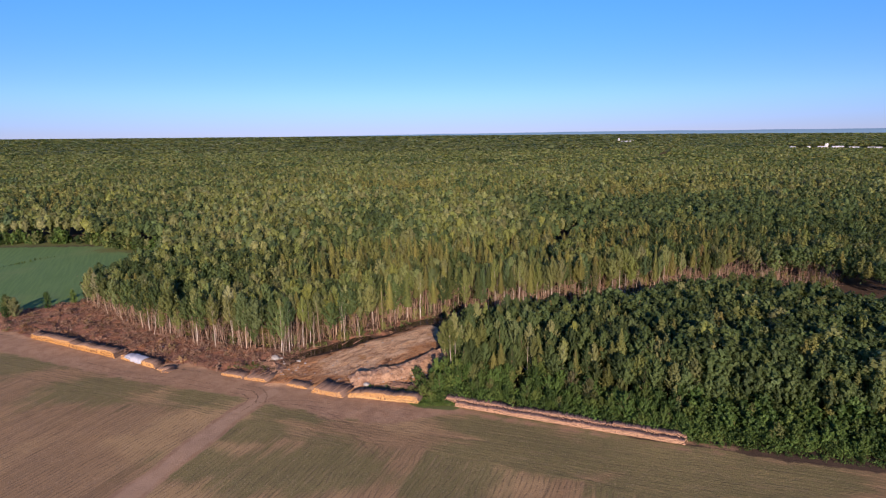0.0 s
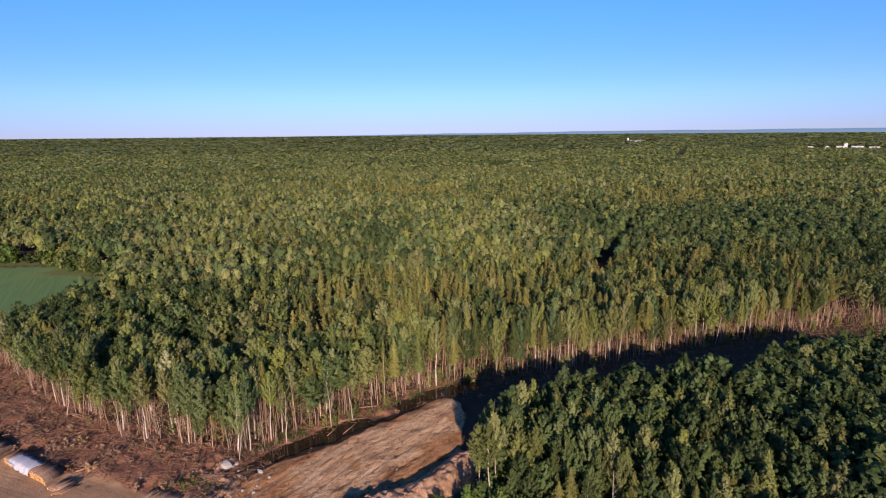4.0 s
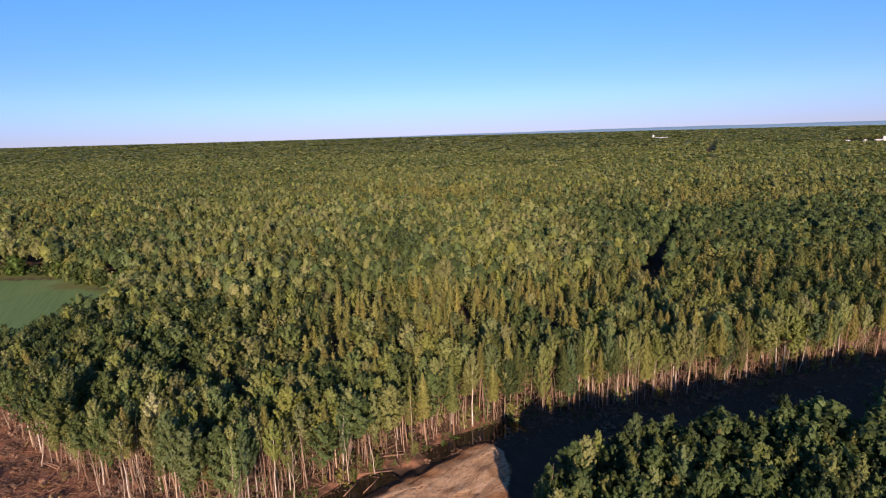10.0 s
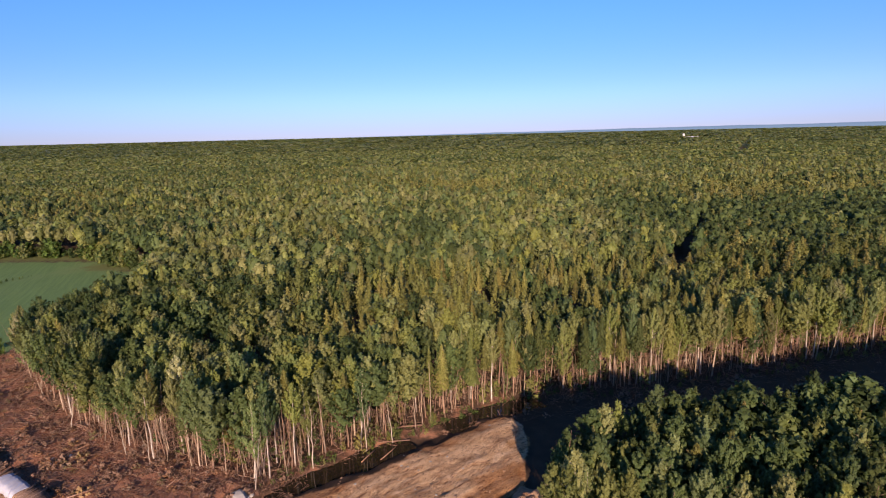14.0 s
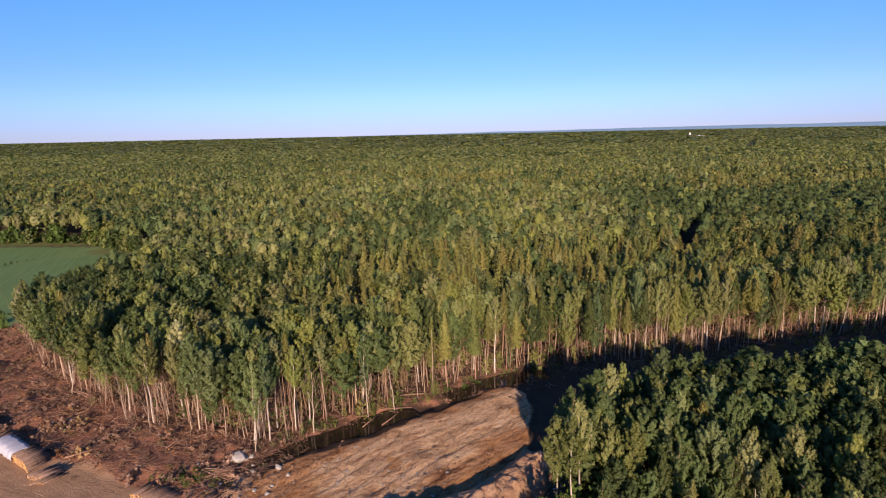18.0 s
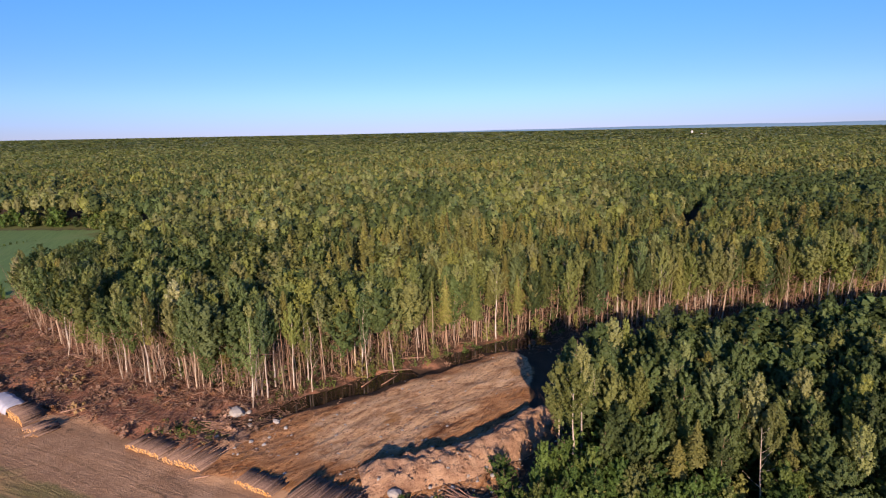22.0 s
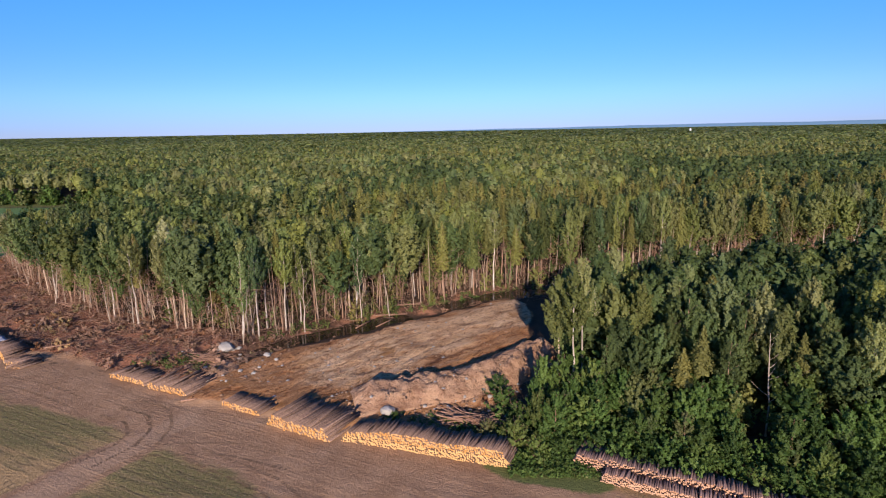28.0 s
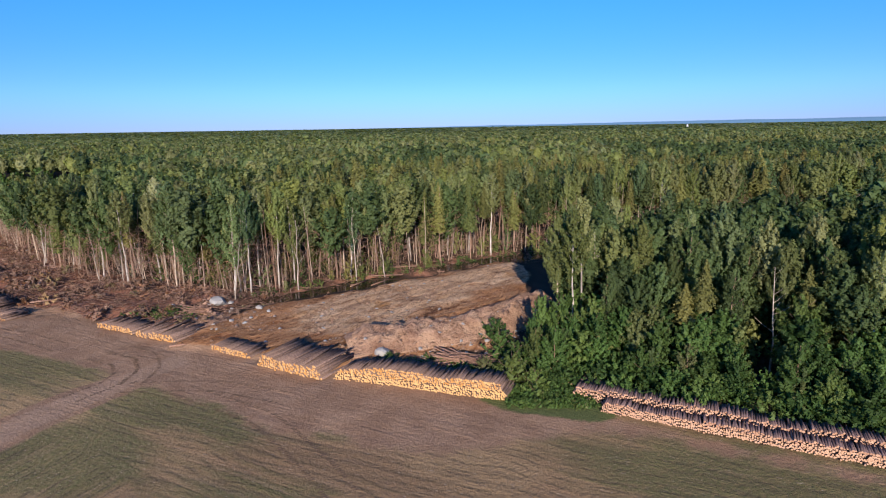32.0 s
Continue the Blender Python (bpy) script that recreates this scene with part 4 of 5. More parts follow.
# ---- log piles ----
def log_mesh(ln, rad, bark, cut, seed, sides=8):
    """A felled log along +y, bark round it and fresh cuts at both ends."""
    r = np.random.default_rng(seed)
    bm = bmesh.new()
    rings = []
    for q, yy in enumerate((0.0, ln * 0.5, ln)):
        w = rad * (1.0, 0.95, 0.88)[q]
        bend = r.normal(size=2) * 0.02 * (q == 1)
        rings.append([bm.verts.new((bend[0] + w * math.cos(a) * r.uniform(0.93, 1.07), yy, bend[1] + w * math.sin(a) * r.uniform(0.93, 1.07))) for a in np.arange(sides) * 2 * math.pi / sides])
    for q in range(2):
        for s in range(sides):
            fc = bm.faces.new((rings[q][s], rings[q + 1][s], rings[q + 1][(s + 1) % sides], rings[q][(s + 1) % sides]))
            fc.smooth = True
    bm.faces.new(rings[0]).material_index = 1
    bm.faces.new(rings[2][::-1]).material_index = 1
    bm.normal_update()
    me = bpy.data.meshes.new("log")
    bm.to_mesh(me)
    bm.free()
    me.materials.append(bark)
    me.materials.append(cut)
    return me


def log_pile(p0, p1, turn, tall, ln, rad, label, bark=LOG_BARK, cut=LOG_END, mess=0.07, limit=300, ends=1.0):
    """Logs lying across the line p0 to p1, stacked to the height tall. turn: degrees from +y to the logs' way, towards +x."""
    base = new("log_pile")
    p0, p1 = np.array(p0, float), np.array(p1, float)
    width = np.hypot(*(p1 - p0))
    u = (p1 - p0) / width
    way = np.array([math.sin(radians(turn)), math.cos(radians(turn))])
    gap = rad * 2.02 / abs(u[0] * way[1] - u[1] * way[0])
    kinds_here = [log_mesh(ln * rng.uniform(0.93, 1.05), rad * q, bark, cut, int(p0[0] * 3) + j + 900) for j, q in enumerate((0.72, 0.88, 0.98, 1.08, 1.2))]
    base.matrix_basis = Matrix.Translation((p0[0], p0[1], float(height(p0[:1], p0[1:])[0])))
    layers = max(2, int(tall / (rad * 1.75)))
    spots = []
    for k in range(layers):
        inset = k * gap * 0.55 * ends
        s = inset + (k % 2) * gap * 0.5
        while s < width - inset:
            crest = tall * (0.86 + 0.22 * math.sin(s * 0.55 + p0[0]) * math.sin(s * 0.21 + 1))
            if k * rad * 1.75 < crest:
                spots.append((s, k, (k + 1) * rad * 1.75 >= crest))
            s += gap * rng.uniform(0.93, 1.1)
    # the upper and outer logs are singled out first
    order = sorted(range(len(spots)), key=lambda q: (not spots[q][2], -spots[q][1], q))
    rest_v, rest_f, rest_m, count = [], [], [], 0
    drift = np.array([p0 + u * sp[0] for sp in spots]) + way * rng.normal(size=(len(spots), 1)) * mess
    lies = height(drift[:, 0], drift[:, 1])
    for rank, q in enumerate(order):
        s, k, on_top = spots[q]
        x, y = drift[q]
        z = float(lies[q]) + rad + k * rad * 1.75 + rng.normal() * 0.02
        me = kinds_here[rng.integers(5)]
        m = Matrix.Translation((x - base.location.x, y - base.location.y, z - base.location.z)) @ pose(0, 0, 0, rng.normal() * (1.0 if not on_top else 2.2), 0, -turn + rng.normal() * (1.2 if not on_top else 3.0) * (1 + mess)) @ pose(0, 0, 0, 0, rng.uniform(0, 360), 0)
        if rank < limit:
            ob = new("log", me)
            ob.parent = base
            ob.matrix_basis = m
        else:
            co = np.empty(len(me.vertices) * 3)
            me.vertices.foreach_get("co", co)
            mm = np.array(m)
            rest_v.append(co.reshape(-1, 3) @ mm[:3, :3].T + mm[:3, 3])
            for pl in me.polygons:
                rest_f.append([w + count for w in pl.vertices])
                rest_m.append(pl.material_index)
            count += len(me.vertices)
    if rest_v:
        me = bpy.data.meshes.new("stacked_logs")
        me.from_pydata(np.concatenate(rest_v).tolist(), [], rest_f)
        me.materials.append(bark)
        me.materials.append(cut)
        me.polygons.foreach_set("material_index", rest_m)
        ob = new("stacked_wood", me)
        ob.parent = base
        tagged(ob, kind="stuff")
    tagged(base, label, "log pile", "log piles along the haul road")
    return base


LONG = "long low pile of yellow-ended logs beside the haul road"
log_pile((-116.2, 148.2), (-83.8, 133.2), 20, 1.6, 3.0, 0.13, LONG, limit=300)
log_pile((-82.2, 132.9), (-70.2, 126.4), 22, 1.25, 3.0, 0.13, "fresh-cut log pile half covered by a white tarpaulin", limit=200)
log_pile((-69.0, 125.3), (-66.0, 124.0), 28, 0.75, 2.6, 0.12, "small loose heap of short cut logs", mess=0.35, limit=120)
log_pile((-52.6, 122.3), (-47.0, 120.4), 22, 0.75, 3.0, 0.11, "low pile of fresh-cut logs with yellow ends", limit=200)
log_pile((-46.4, 120.0), (-40.7, 118.2), 24, 0.85, 4.4, 0.11, "low pile of longer fresh-cut logs at the clearing's entrance", limit=200)
log_pile((-35.5, 116.2), (-30.6, 114.2), 22, 0.75, 2.7, 0.11, "low pile of short fresh-cut logs beside the clearing", limit=160)
log_pile((-29.1, 112.7), (-21.9, 110.0), 26, 1.25, 4.9, 0.115, "broad pile of long greyish poles with yellow cut ends", limit=300)
log_pile((-20.8, 110.3), (-5.2, 107.0), 17, 1.5, 2.6, 0.095, "tall log pile with bright orange-yellow cut ends by the field", limit=300)
PULP = "long messy row of short pulpwood with pinkish cut ends"
log_pile((2.0, 105.7), (43.0, 90.2), 20, 0.85, 1.5, 0.08, PULP, LOG_RED, PULP_END, 0.07, 300, 0.5)
log_pile((0.0, 107.9), (44.0, 91.4), 20, 1.2, 1.5, 0.08, "higher back row of dark pulpwood before the grove", LOG_RED, PULP_END, 0.16, 300, 0.5)
log_pile((-1.6, 110.2), (4.0, 108.0), 20, 0.9, 1.5, 0.085, "short heap of reddish pulpwood among green weeds", LOG_RED, PULP_END, 0.16, 120)


# ---- white tarpaulin over the second pile ----
def tarpaulin():
    n = Nodes("tarpaulin")
    k = n.noise(2.0, 4, 0.6, n.node("TexCoord", 3))
    n.finish(n.mix(k, (0.36, 0.38, 0.44), (0.52, 0.53, 0.59)), 0.45, n.bump(n.noise(7, 3, 0.6, n.node("TexCoord", 3)), 0.5, 0.05), 0.4)
    p0, p1 = np.array((-80.4, 131.95)), np.array((-74.6, 128.85))
    u = (p1 - p0) / np.hypot(*(p1 - p0))
    w = np.array((-u[1], u[0]))
    prof = [(-0.42, 0.25), (-0.38, 0.6), (-0.30, 1.0), (-0.12, 1.38), (0.3, 1.52), (1.0, 1.55), (1.7, 1.52), (2.2, 1.40)]
    cols = 46
    v = []
    for c in range(cols):
        s = c / (cols - 1) * np.hypot(*(p1 - p0))
        lift = 0.35 * (1 - 0.8 * math.exp(-((s - 6.3) / 0.5) ** 2)) * math.exp(-((s - 8.2) / 1.3) ** 2) + 0.45 * (1 if s < 2.4 else 0)
        for d, z in prof:
            q = p0 + u * s + w * (d + 0.05 * math.sin(s * 4.1) * (z < 1.2))
            sag = 0.10 * math.sin(s * 2.3 + d) + 0.08 * math.sin(s * 5.7 + 2 * d) + 0.05 * math.sin(s * 11 + 3 * d)
            v.append((q[0], q[1], max(z * (0.70 + 0.2 * math.sin(math.pi * min(s / 9 + 0.12, 1))) + 0.8 * sag + lift * (z < 0.9), 0.1) + 0.08))
    k = len(prof)
    f = [(c * k + j, (c + 1) * k + j, (c + 1) * k + j + 1, c * k + j + 1) for c in range(cols - 1) for j in range(k - 1)]
    ob = new("tarpaulin", mesh_from("tarpaulin", np.array(v), np.array(f), [n.mat], smooth=True))
    md = ob.modifiers.new("thick", "SOLIDIFY")
    md.thickness = 0.03
    tagged(ob, "rumpled white tarpaulin draped over a log pile", "tarpaulin")


tarpaulin()


# ---- cut-over land: branches, dry tops, stumps, stones ----
def spots_in(poly, count, margin=0.0):
    xs, ys = [q[0] for q in poly], [q[1] for q in poly]
    x, y = rng.uniform(min(xs), max(xs), count * 4), rng.uniform(min(ys), max(ys), count * 4)
    k = depth_in(poly, x, y) > margin
    return np.c_[x[k], y[k]][:count]


STRIP = [(-20, 150), (-5, 160), (20, 167), (45, 175), (88, 189), (108, 194), (125, 188), (110, 160), (88, 164), (58, 156), (30, 150), (16, 145), (13, 158)]
p = np.concatenate([spots_in(SLASH, 8500), spots_in(STRIP, 1600), along_edge(900, -3.0, 3.0)])
v, f = sticks(p, rng.uniform(0.4, 2.8, len(p)), rng.uniform(0.010, 0.045, len(p)), rng.uniform(0.0, 0.45, len(p)))
tagged(new("branches", mesh_from("branches", v, f, [STICK])), "tangled reddish-brown branches left by the felling", "debris", kind="stuff")
p = np.concatenate([spots_in(SLASH, 900), spots_in(STRIP, 260)])
r = np.random.default_rng(6)
tuft = [broad_crown(r, 0.9, 0.75, 0.0, 70, 0.22, 8) for _ in range(5)]
vs, tr = [], []
for q, (x, y) in enumerate(p):
    a, sc = rng.uniform(0, 6.283), rng.uniform(0.5, 1.3) * (1.9 if LATTICE[int(x) % 256, int(y * 0.5) % 256] > 0.84 else 1.0)
    t = tuft[q % 5] * sc
    vs.append(np.c_[t[:, 0] * math.cos(a) - t[:, 1] * math.sin(a) + x, t[:, 0] * math.sin(a) + t[:, 1] * math.cos(a) + y, t[:, 2] * 0.7 + float(height(p[q:q + 1, 0], p[q:q + 1, 1])[0])])
    tr.append(np.full(len(t), rng.random()))
v = np.concatenate(vs)
tagged(new("brushwood", mesh_from("brushwood", v, np.arange(len(v)).reshape(-1, 3), [DRY], floats={"tree": np.concatenate(tr)})), "withered red-brown tree tops on the cut-over land", "brushwood", kind="stuff")

STONE_N = Nodes("stone")
STONE = STONE_N.finish(STONE_N.mix(STONE_N.noise(1.6, 5, 0.6, STONE_N.node("TexCoord", 3)), (0.25, 0.23, 0.21), (0.47, 0.45, 0.42)), 0.85,
                       STONE_N.bump(STONE_N.noise(5, 4, 0.6, STONE_N.node("TexCoord", 3)), 0.5, 0.1))


def stone_mesh(seed, flat=0.6):
    bm = bmesh.new()
    bmesh.ops.create_icosphere(bm, subdivisions=2, radius=0.5)
    for q in bm.verts:
        k = noise.noise(q.co * 2.2 + Vector((seed * 7.3, 0, 0)))
        q.co *= 1 + 0.32 * k
        q.co.z *= flat
        q.co.z = max(q.co.z, -0.16)
    me = bpy.data.meshes.new("stone")
    bm.to_mesh(me)
    bm.free()
    me.materials.append(STONE)
    return me


stones = [stone_mesh(s) for s in range(6)]


def put_stone(x, y, size, label="pale grey fieldstone lying on bare soil", name="stone", group="stones on the cleared land"):
    ob = new(name, stones[rng.integers(6)])
    z = float(height(np.array([x]), np.array([y]))[0])
    ob.matrix_basis = Matrix.Translation((x, y, max(z, -0.15) + 0.16 * size)) @ pose(0, 0, 0, rng.normal() * 8, rng.normal() * 8, rng.uniform(0, 360)) @ Matrix.Diagonal((size * rng.uniform(0.9, 1.4), size, size * rng.uniform(0.8, 1.1), 1))
    tagged(ob, label, "stone", group)


put_stone(-42.4, 131.2, 2.1, "large whitish boulder at the ditch", "boulder")
put_stone(-17.3, 114.9, 1.7, "rounded pale boulder behind the log pile", "boulder")
for cx, cy, sp, num, lo, hi in ((-76.5, 139, 1.6, 12, 0.25, 0.7), (-39.5, 130, 2.2, 12, 0.3, 0.9), (-45, 125.5, 2.2, 10, 0.3, 0.8), (-37.5, 123.5, 2.0, 9, 0.25, 0.6), (-12, 118.5, 3.5, 10, 0.25, 0.6), (-20, 128, 8, 10, 0.15, 0.35), (-110, 160, 8, 8, 0.3, 0.8)):
    for q in range(num):
        put_stone(cx + rng.normal() * sp, cy + rng.normal() * sp * 0.7, rng.uniform(lo, hi))


def fallen_log(x, y, ln, rad, a, label="fallen bare trunk lying among broken branches"):
    ob = new("fallen_log", log_mesh(ln, rad, STICK, PULP_END, int(abs(x * 17 + y)) + 5))
    z = float(height(np.array([x]), np.array([y]))[0])
    ob.matrix_basis = Matrix.Translation((x, y, z + rad * 0.9)) @ pose(0, 0, 0, rng.uniform(0, 3), 0, a)
    tagged(ob, label, "log", "fallen trunks")


for q in spots_in(SLASH, 26, 1.0):
    fallen_log(q[0], q[1], rng.uniform(2.5, 6.5), rng.uniform(0.06, 0.12), rng.uniform(0, 360))
for q in along_edge(16, -1.5, 2.0):
    fallen_log(q[0], q[1], rng.uniform(3, 7), rng.uniform(0.06, 0.11), rng.uniform(0, 360))
fallen_log(-40.5, 116.9, 3.2, 0.09, -72, "single peeled log lying at the clearing's entrance")
fallen_log(-24.5, 151.2, 5.5, 0.14, -80, "pale fallen trunk before the forest edge")
fallen_log(49.5, 177.0, 6.0, 0.13, 70, "pale fallen trunk in the shaded strip")


def stump(x, y, rad):
    r = np.random.default_rng(int(abs(x * 31 + y * 7)))
    bm = bmesh.new()
    lo = [bm.verts.new((rad * 1.5 * math.cos(a) * r.uniform(0.85, 1.25), rad * 1.5 * math.sin(a) * r.uniform(0.85, 1.25), -0.15)) for a in np.arange(10) * 0.6283]
    up = [bm.verts.new((rad * math.cos(a), rad * math.sin(a), r.uniform(0.26, 0.32))) for a in np.arange(10) * 0.6283]
    for j in range(10):
        bm.faces.new((lo[j], lo[(j + 1) % 10], up[(j + 1) % 10], up[j]))
    bm.faces.new(up).material_index = 1
    me = bpy.data.meshes.new("stump")
    bm.to_mesh(me)
    bm.free()
    me.materials.append(LOG_BARK)
    me.materials.append(PULP_END)
    ob = new("stump", me)
    ob.location = (x, y, float(height(np.array([x]), np.array([y]))[0]))
    tagged(ob, "low freshly sawn tree stump among branches", "stump", "stumps on the cut-over land")


for q in spots_in(SLASH, 30, 1.0):
    stump(q[0], q[1], rng.uniform(0.12, 0.2))


def brush_heap(x, y, wide, deep, tall, count, turn, label):
    """A heap of bare poles and branches."""
    heap = new("brush_heap")
    heap.location = (x, y, float(height(np.array([x]), np.array([y]))[0]))
    shapes = []
    for j in range(6):
        ln = rng.uniform(0.9, 2.6)
        v, f = tube([(0, -ln, 0), (0.1 * rng.normal(), 0, 0.1 * rng.normal()), (0, ln, 0)], [rng.uniform(0.035, 0.08), 0.045, 0.02], 5)
        shapes.append(mesh_from("branch", v, f, [STICK], smooth=True))
    for j in range(count):
        p = rng.normal(size=2) * 0.4
        rise = max(0.0, 1 - np.hypot(*p))
        ob = new("branch", shapes[rng.integers(6)])
        ob.parent = heap
        ob.matrix_basis = pose(p[0] * wide, p[1] * deep, 0.05 + tall * rise * rng.uniform(0.1, 1.0), rng.normal() * 9, 0, turn - 90 + rng.normal() * 22)
    tagged(heap, label, "brush heap")


brush_heap(-9.2, 114.4, 3.0, 1.2, 0.9, 110, -12, "heap of bare grey poles and branches behind the log pile")
brush_heap(-43.5, 127.5, 2.6, 1.6, 1.0, 90, 20, "tangled heap of grubbed branches beside the ditch")
brush_heap(-6.0, 127.0, 3.0, 0.8, 2.2, 50, 50, "branches sticking out of the dirt bank")

# ---- single trees and bushes that stand out ----
for x, y, s in ((1.5, 119.5, 0.86), (2.8, 121.5, 0.92), (0.2, 121.8, 0.84)):
    plant(rng.integers(4), x, y, s)
for x, y, s in ((-133.7, 166.0, 1.0), (-129.8, 175.0, 0.95), (-137, 168, 0.95), (-124.5, 180, 0.8), (-140, 171, 1.1), (-135.5, 164.5, 0.7)):
    plant(12 + rng.integers(2), x, y, s)
for x, y, s in ((-5.9, 116.5, 0.55), (-7.4, 112.0, 0.30), (-16.6, 114.2, 0.05), (-14.8, 113.6, 0.0), (-6.3, 119.5, 0.5), (-4.6, 114.2, 0.5), (-45, 126.2, -0.05), (-48, 125.6, -0.08), (-46.8, 127.5, -0.02), (-4.8, 110.2, 0.6), (-3.0, 108.6, 0.4)):
    plant(14, x, y, 0.35 + 1.5 * s)

DEAD_WOOD = bark_mat("dead_wood", (0.46, 0.39, 0.32), (0.27, 0.21, 0.165), 4.0)


def dead_tree(x, y, tall, seed, label):
    v, f = trunk_arrays(np.random.default_rng(seed), tall, 0.10, 9, 2.0, 0.3, np.random.default_rng(seed).uniform(0.6, 1.8))
    ob = new("dead_tree", mesh_from("dead_tree", v, f, [DEAD_WOOD], smooth=True))
    ob.matrix_basis = Matrix.Translation((x, y, 0)) @ pose(0, 0, 0, 7 * math.sin(seed * 2.3), 7 * math.cos(seed * 1.7), seed * 47)
    tagged(ob, label, "tree")


dead_tree(18.2, 113.6, 10.0, 3, "bare bleached dead birch standing in the green grove")
for q, (x, y, t) in enumerate(((-40.9, 133.0, 8.5), (-34.6, 139.5, 10.5), (-27.3, 144.6, 9), (-23.5, 147.2, 8), (-66, 140.8, 9), (-81.5, 148.5, 10), (-60, 138, 7.5), (66, 184.5, 10))):
    dead_tree(x, y, t, 50 + q, "bare leaning birch trunk at the forest edge")
red = tree_thing("withered_tree", 77, 16.0, 2.0, 0.3, "withered conifer with rust-red needles", BARK_FIR, CONIFER)
red.location = (-98.5, 207, 0)
n = leaf_mat("rust_needles", [(0, (0.26, 0.075, 0.04)), (1, (0.22, 0.06, 0.035))])
red.children[1].data.materials[0] = n


# ---- farms far off ----
WHITE_N = Nodes("white_cladding")
WHITE = WHITE_N.finish(WHITE_N.mix(WHITE_N.noise(0.3, 3, 0.6, WHITE_N.node("TexCoord", 3)), (0.52, 0.52, 0.52), (0.64, 0.64, 0.63)), 0.6)
ROOF_N = Nodes("metal_roof")
ROOF = ROOF_N.finish(ROOF_N.mix(ROOF_N.noise(0.4, 3, 0.6, ROOF_N.node("TexCoord", 3)), (0.62, 0.63, 0.66), (0.78, 0.78, 0.80)), 0.5)
DOOR_N = Nodes("dark_opening")
DOOR = DOOR_N.finish(DOOR_N.mix(DOOR_N.noise(0.5), (0.05, 0.05, 0.06), (0.09, 0.085, 0.08)), 0.7)


def part(name, verts, faces, material, parent, label=""):
    me = bpy.data.meshes.new(name)
    me.from_pydata(verts, [], faces)
    me.materials.append(material)
    ob = new(name, me)
    ob.parent = parent
    return tagged(ob, label)


def box_vf(x0, y0, z0, x1, y1, z1):
    v = [(x, y, z) for z in (z0, z1) for x, y in ((x0, y0), (x1, y0), (x1, y1), (x0, y1))]
    return v, [(3, 2, 1, 0), (4, 5, 6, 7), (0, 1, 5, 4), (1, 2, 6, 5), (2, 3, 7, 6), (3, 0, 4, 7)]


def barn(x, y, ln, wd, tall, turn, label="long white farm building with pale metal roof"):
    b = new("barn")
    b.matrix_basis = pose(x, y, float(height(np.array([x]), np.array([y]))[0]), 0, 0, turn)
    a, c = ln / 2, wd / 2
    part("wall", *box_vf(-a, -c, 0, a, c, tall), WHITE, b)
    pk = tall + wd * 0.22
    part("roof", [(-a - 1, -c - 1, tall - 0.2), (a + 1, -c - 1, tall - 0.2), (a + 1, 0, pk), (-a - 1, 0, pk), (-a - 1, c + 1, tall - 0.2), (a + 1, c + 1, tall - 0.2)],
         [(0, 1, 2, 3), (3, 2, 5, 4), (0, 3, 4), (1, 5, 2), (0, 4, 5, 1)], ROOF, b, "pale metal roof")
    for q in range(int(ln // 12)):
        xx = -a + 6 + q * 12
        part("door", *box_vf(xx - 2, -c - 0.15, 0, xx + 2, -c - 0.02, min(4, tall * 0.7)), DOOR, b)
    tagged(b, label, "barn", "farm buildings")


def silo(x, y, rad, tall, label):
    b = new("silo")
    b.location = (x, y, float(height(np.array([x]), np.array([y]))[0]))
    v, f = tube([(0, 0, 0), (0, 0, tall)], [rad, rad], 16)
    part("wall", v.tolist(), f.tolist(), WHITE, b)
    v, f = tube([(0, 0, tall), (0, 0, tall + rad * 0.5), (0, 0, tall + rad * 0.75)], [rad * 1.02, rad * 0.7, 0.1], 16)
    part("dome", v.tolist(), f.tolist(), ROOF, b, "domed cap")
    tagged(b, label, "silo", "farm silos")


for x, y, ln, wd, tall, turn in ((1025, 1650, 14, 10, 4, 10), (1062, 1632, 12, 10, 5, 60), (1086, 1615, 16, 10, 5, -30), (1122, 1598, 26, 12, 5, -30), (1140, 1560, 22, 12, 4, -35),
                                 (1168, 1520, 30, 12, 4, -35), (1200, 1480, 18, 10, 4, -35)):
    barn(x, y, ln, wd, tall, turn)
silo(1105, 1625, 2.6, 12, "tall white farm silo beside barns")
silo(1112, 1628, 2.6, 13, "tall white farm silo beside barns")
silo(782, 2500, 4.0, 21, "tall white silo standing alone above the woods")
barn(812, 2490, 60, 18, 8, -15)
barn(-960, 2700, 30, 14, 12, 0, "small white farm building far away in the woods")


# ---- dirt bank, water, weeds and ruts ----
def bank_mat():
    n = Nodes("rubbly_clay")
    p = n.place()
    a, b, c = n.noise(0.7, 5, 0.65, p), n.noise(3.5, 5, 0.7, p), n.noise(11, 3, 0.7, p)
    col = n.ramp(a, [(0.32, (0.26, 0.14, 0.088)), (0.5, (0.47, 0.285, 0.18)), (0.7, (0.58, 0.38, 0.245))])
    col = n.mix(n.math("MULTIPLY", n.step(b, 0.58, 0.7), 0.7), col, (0.60, 0.44, 0.32))
    col = n.mix(n.math("MULTIPLY", n.step(b, 0.45, 0.33), 0.75), col, (0.11, 0.06, 0.042))
    return n.finish(col, 0.95, n.bump(n.math("ADD", b, n.math("MULTIPLY", c, 0.4)), 1.0, 0.35), 0.15)


BANK = bank_mat()


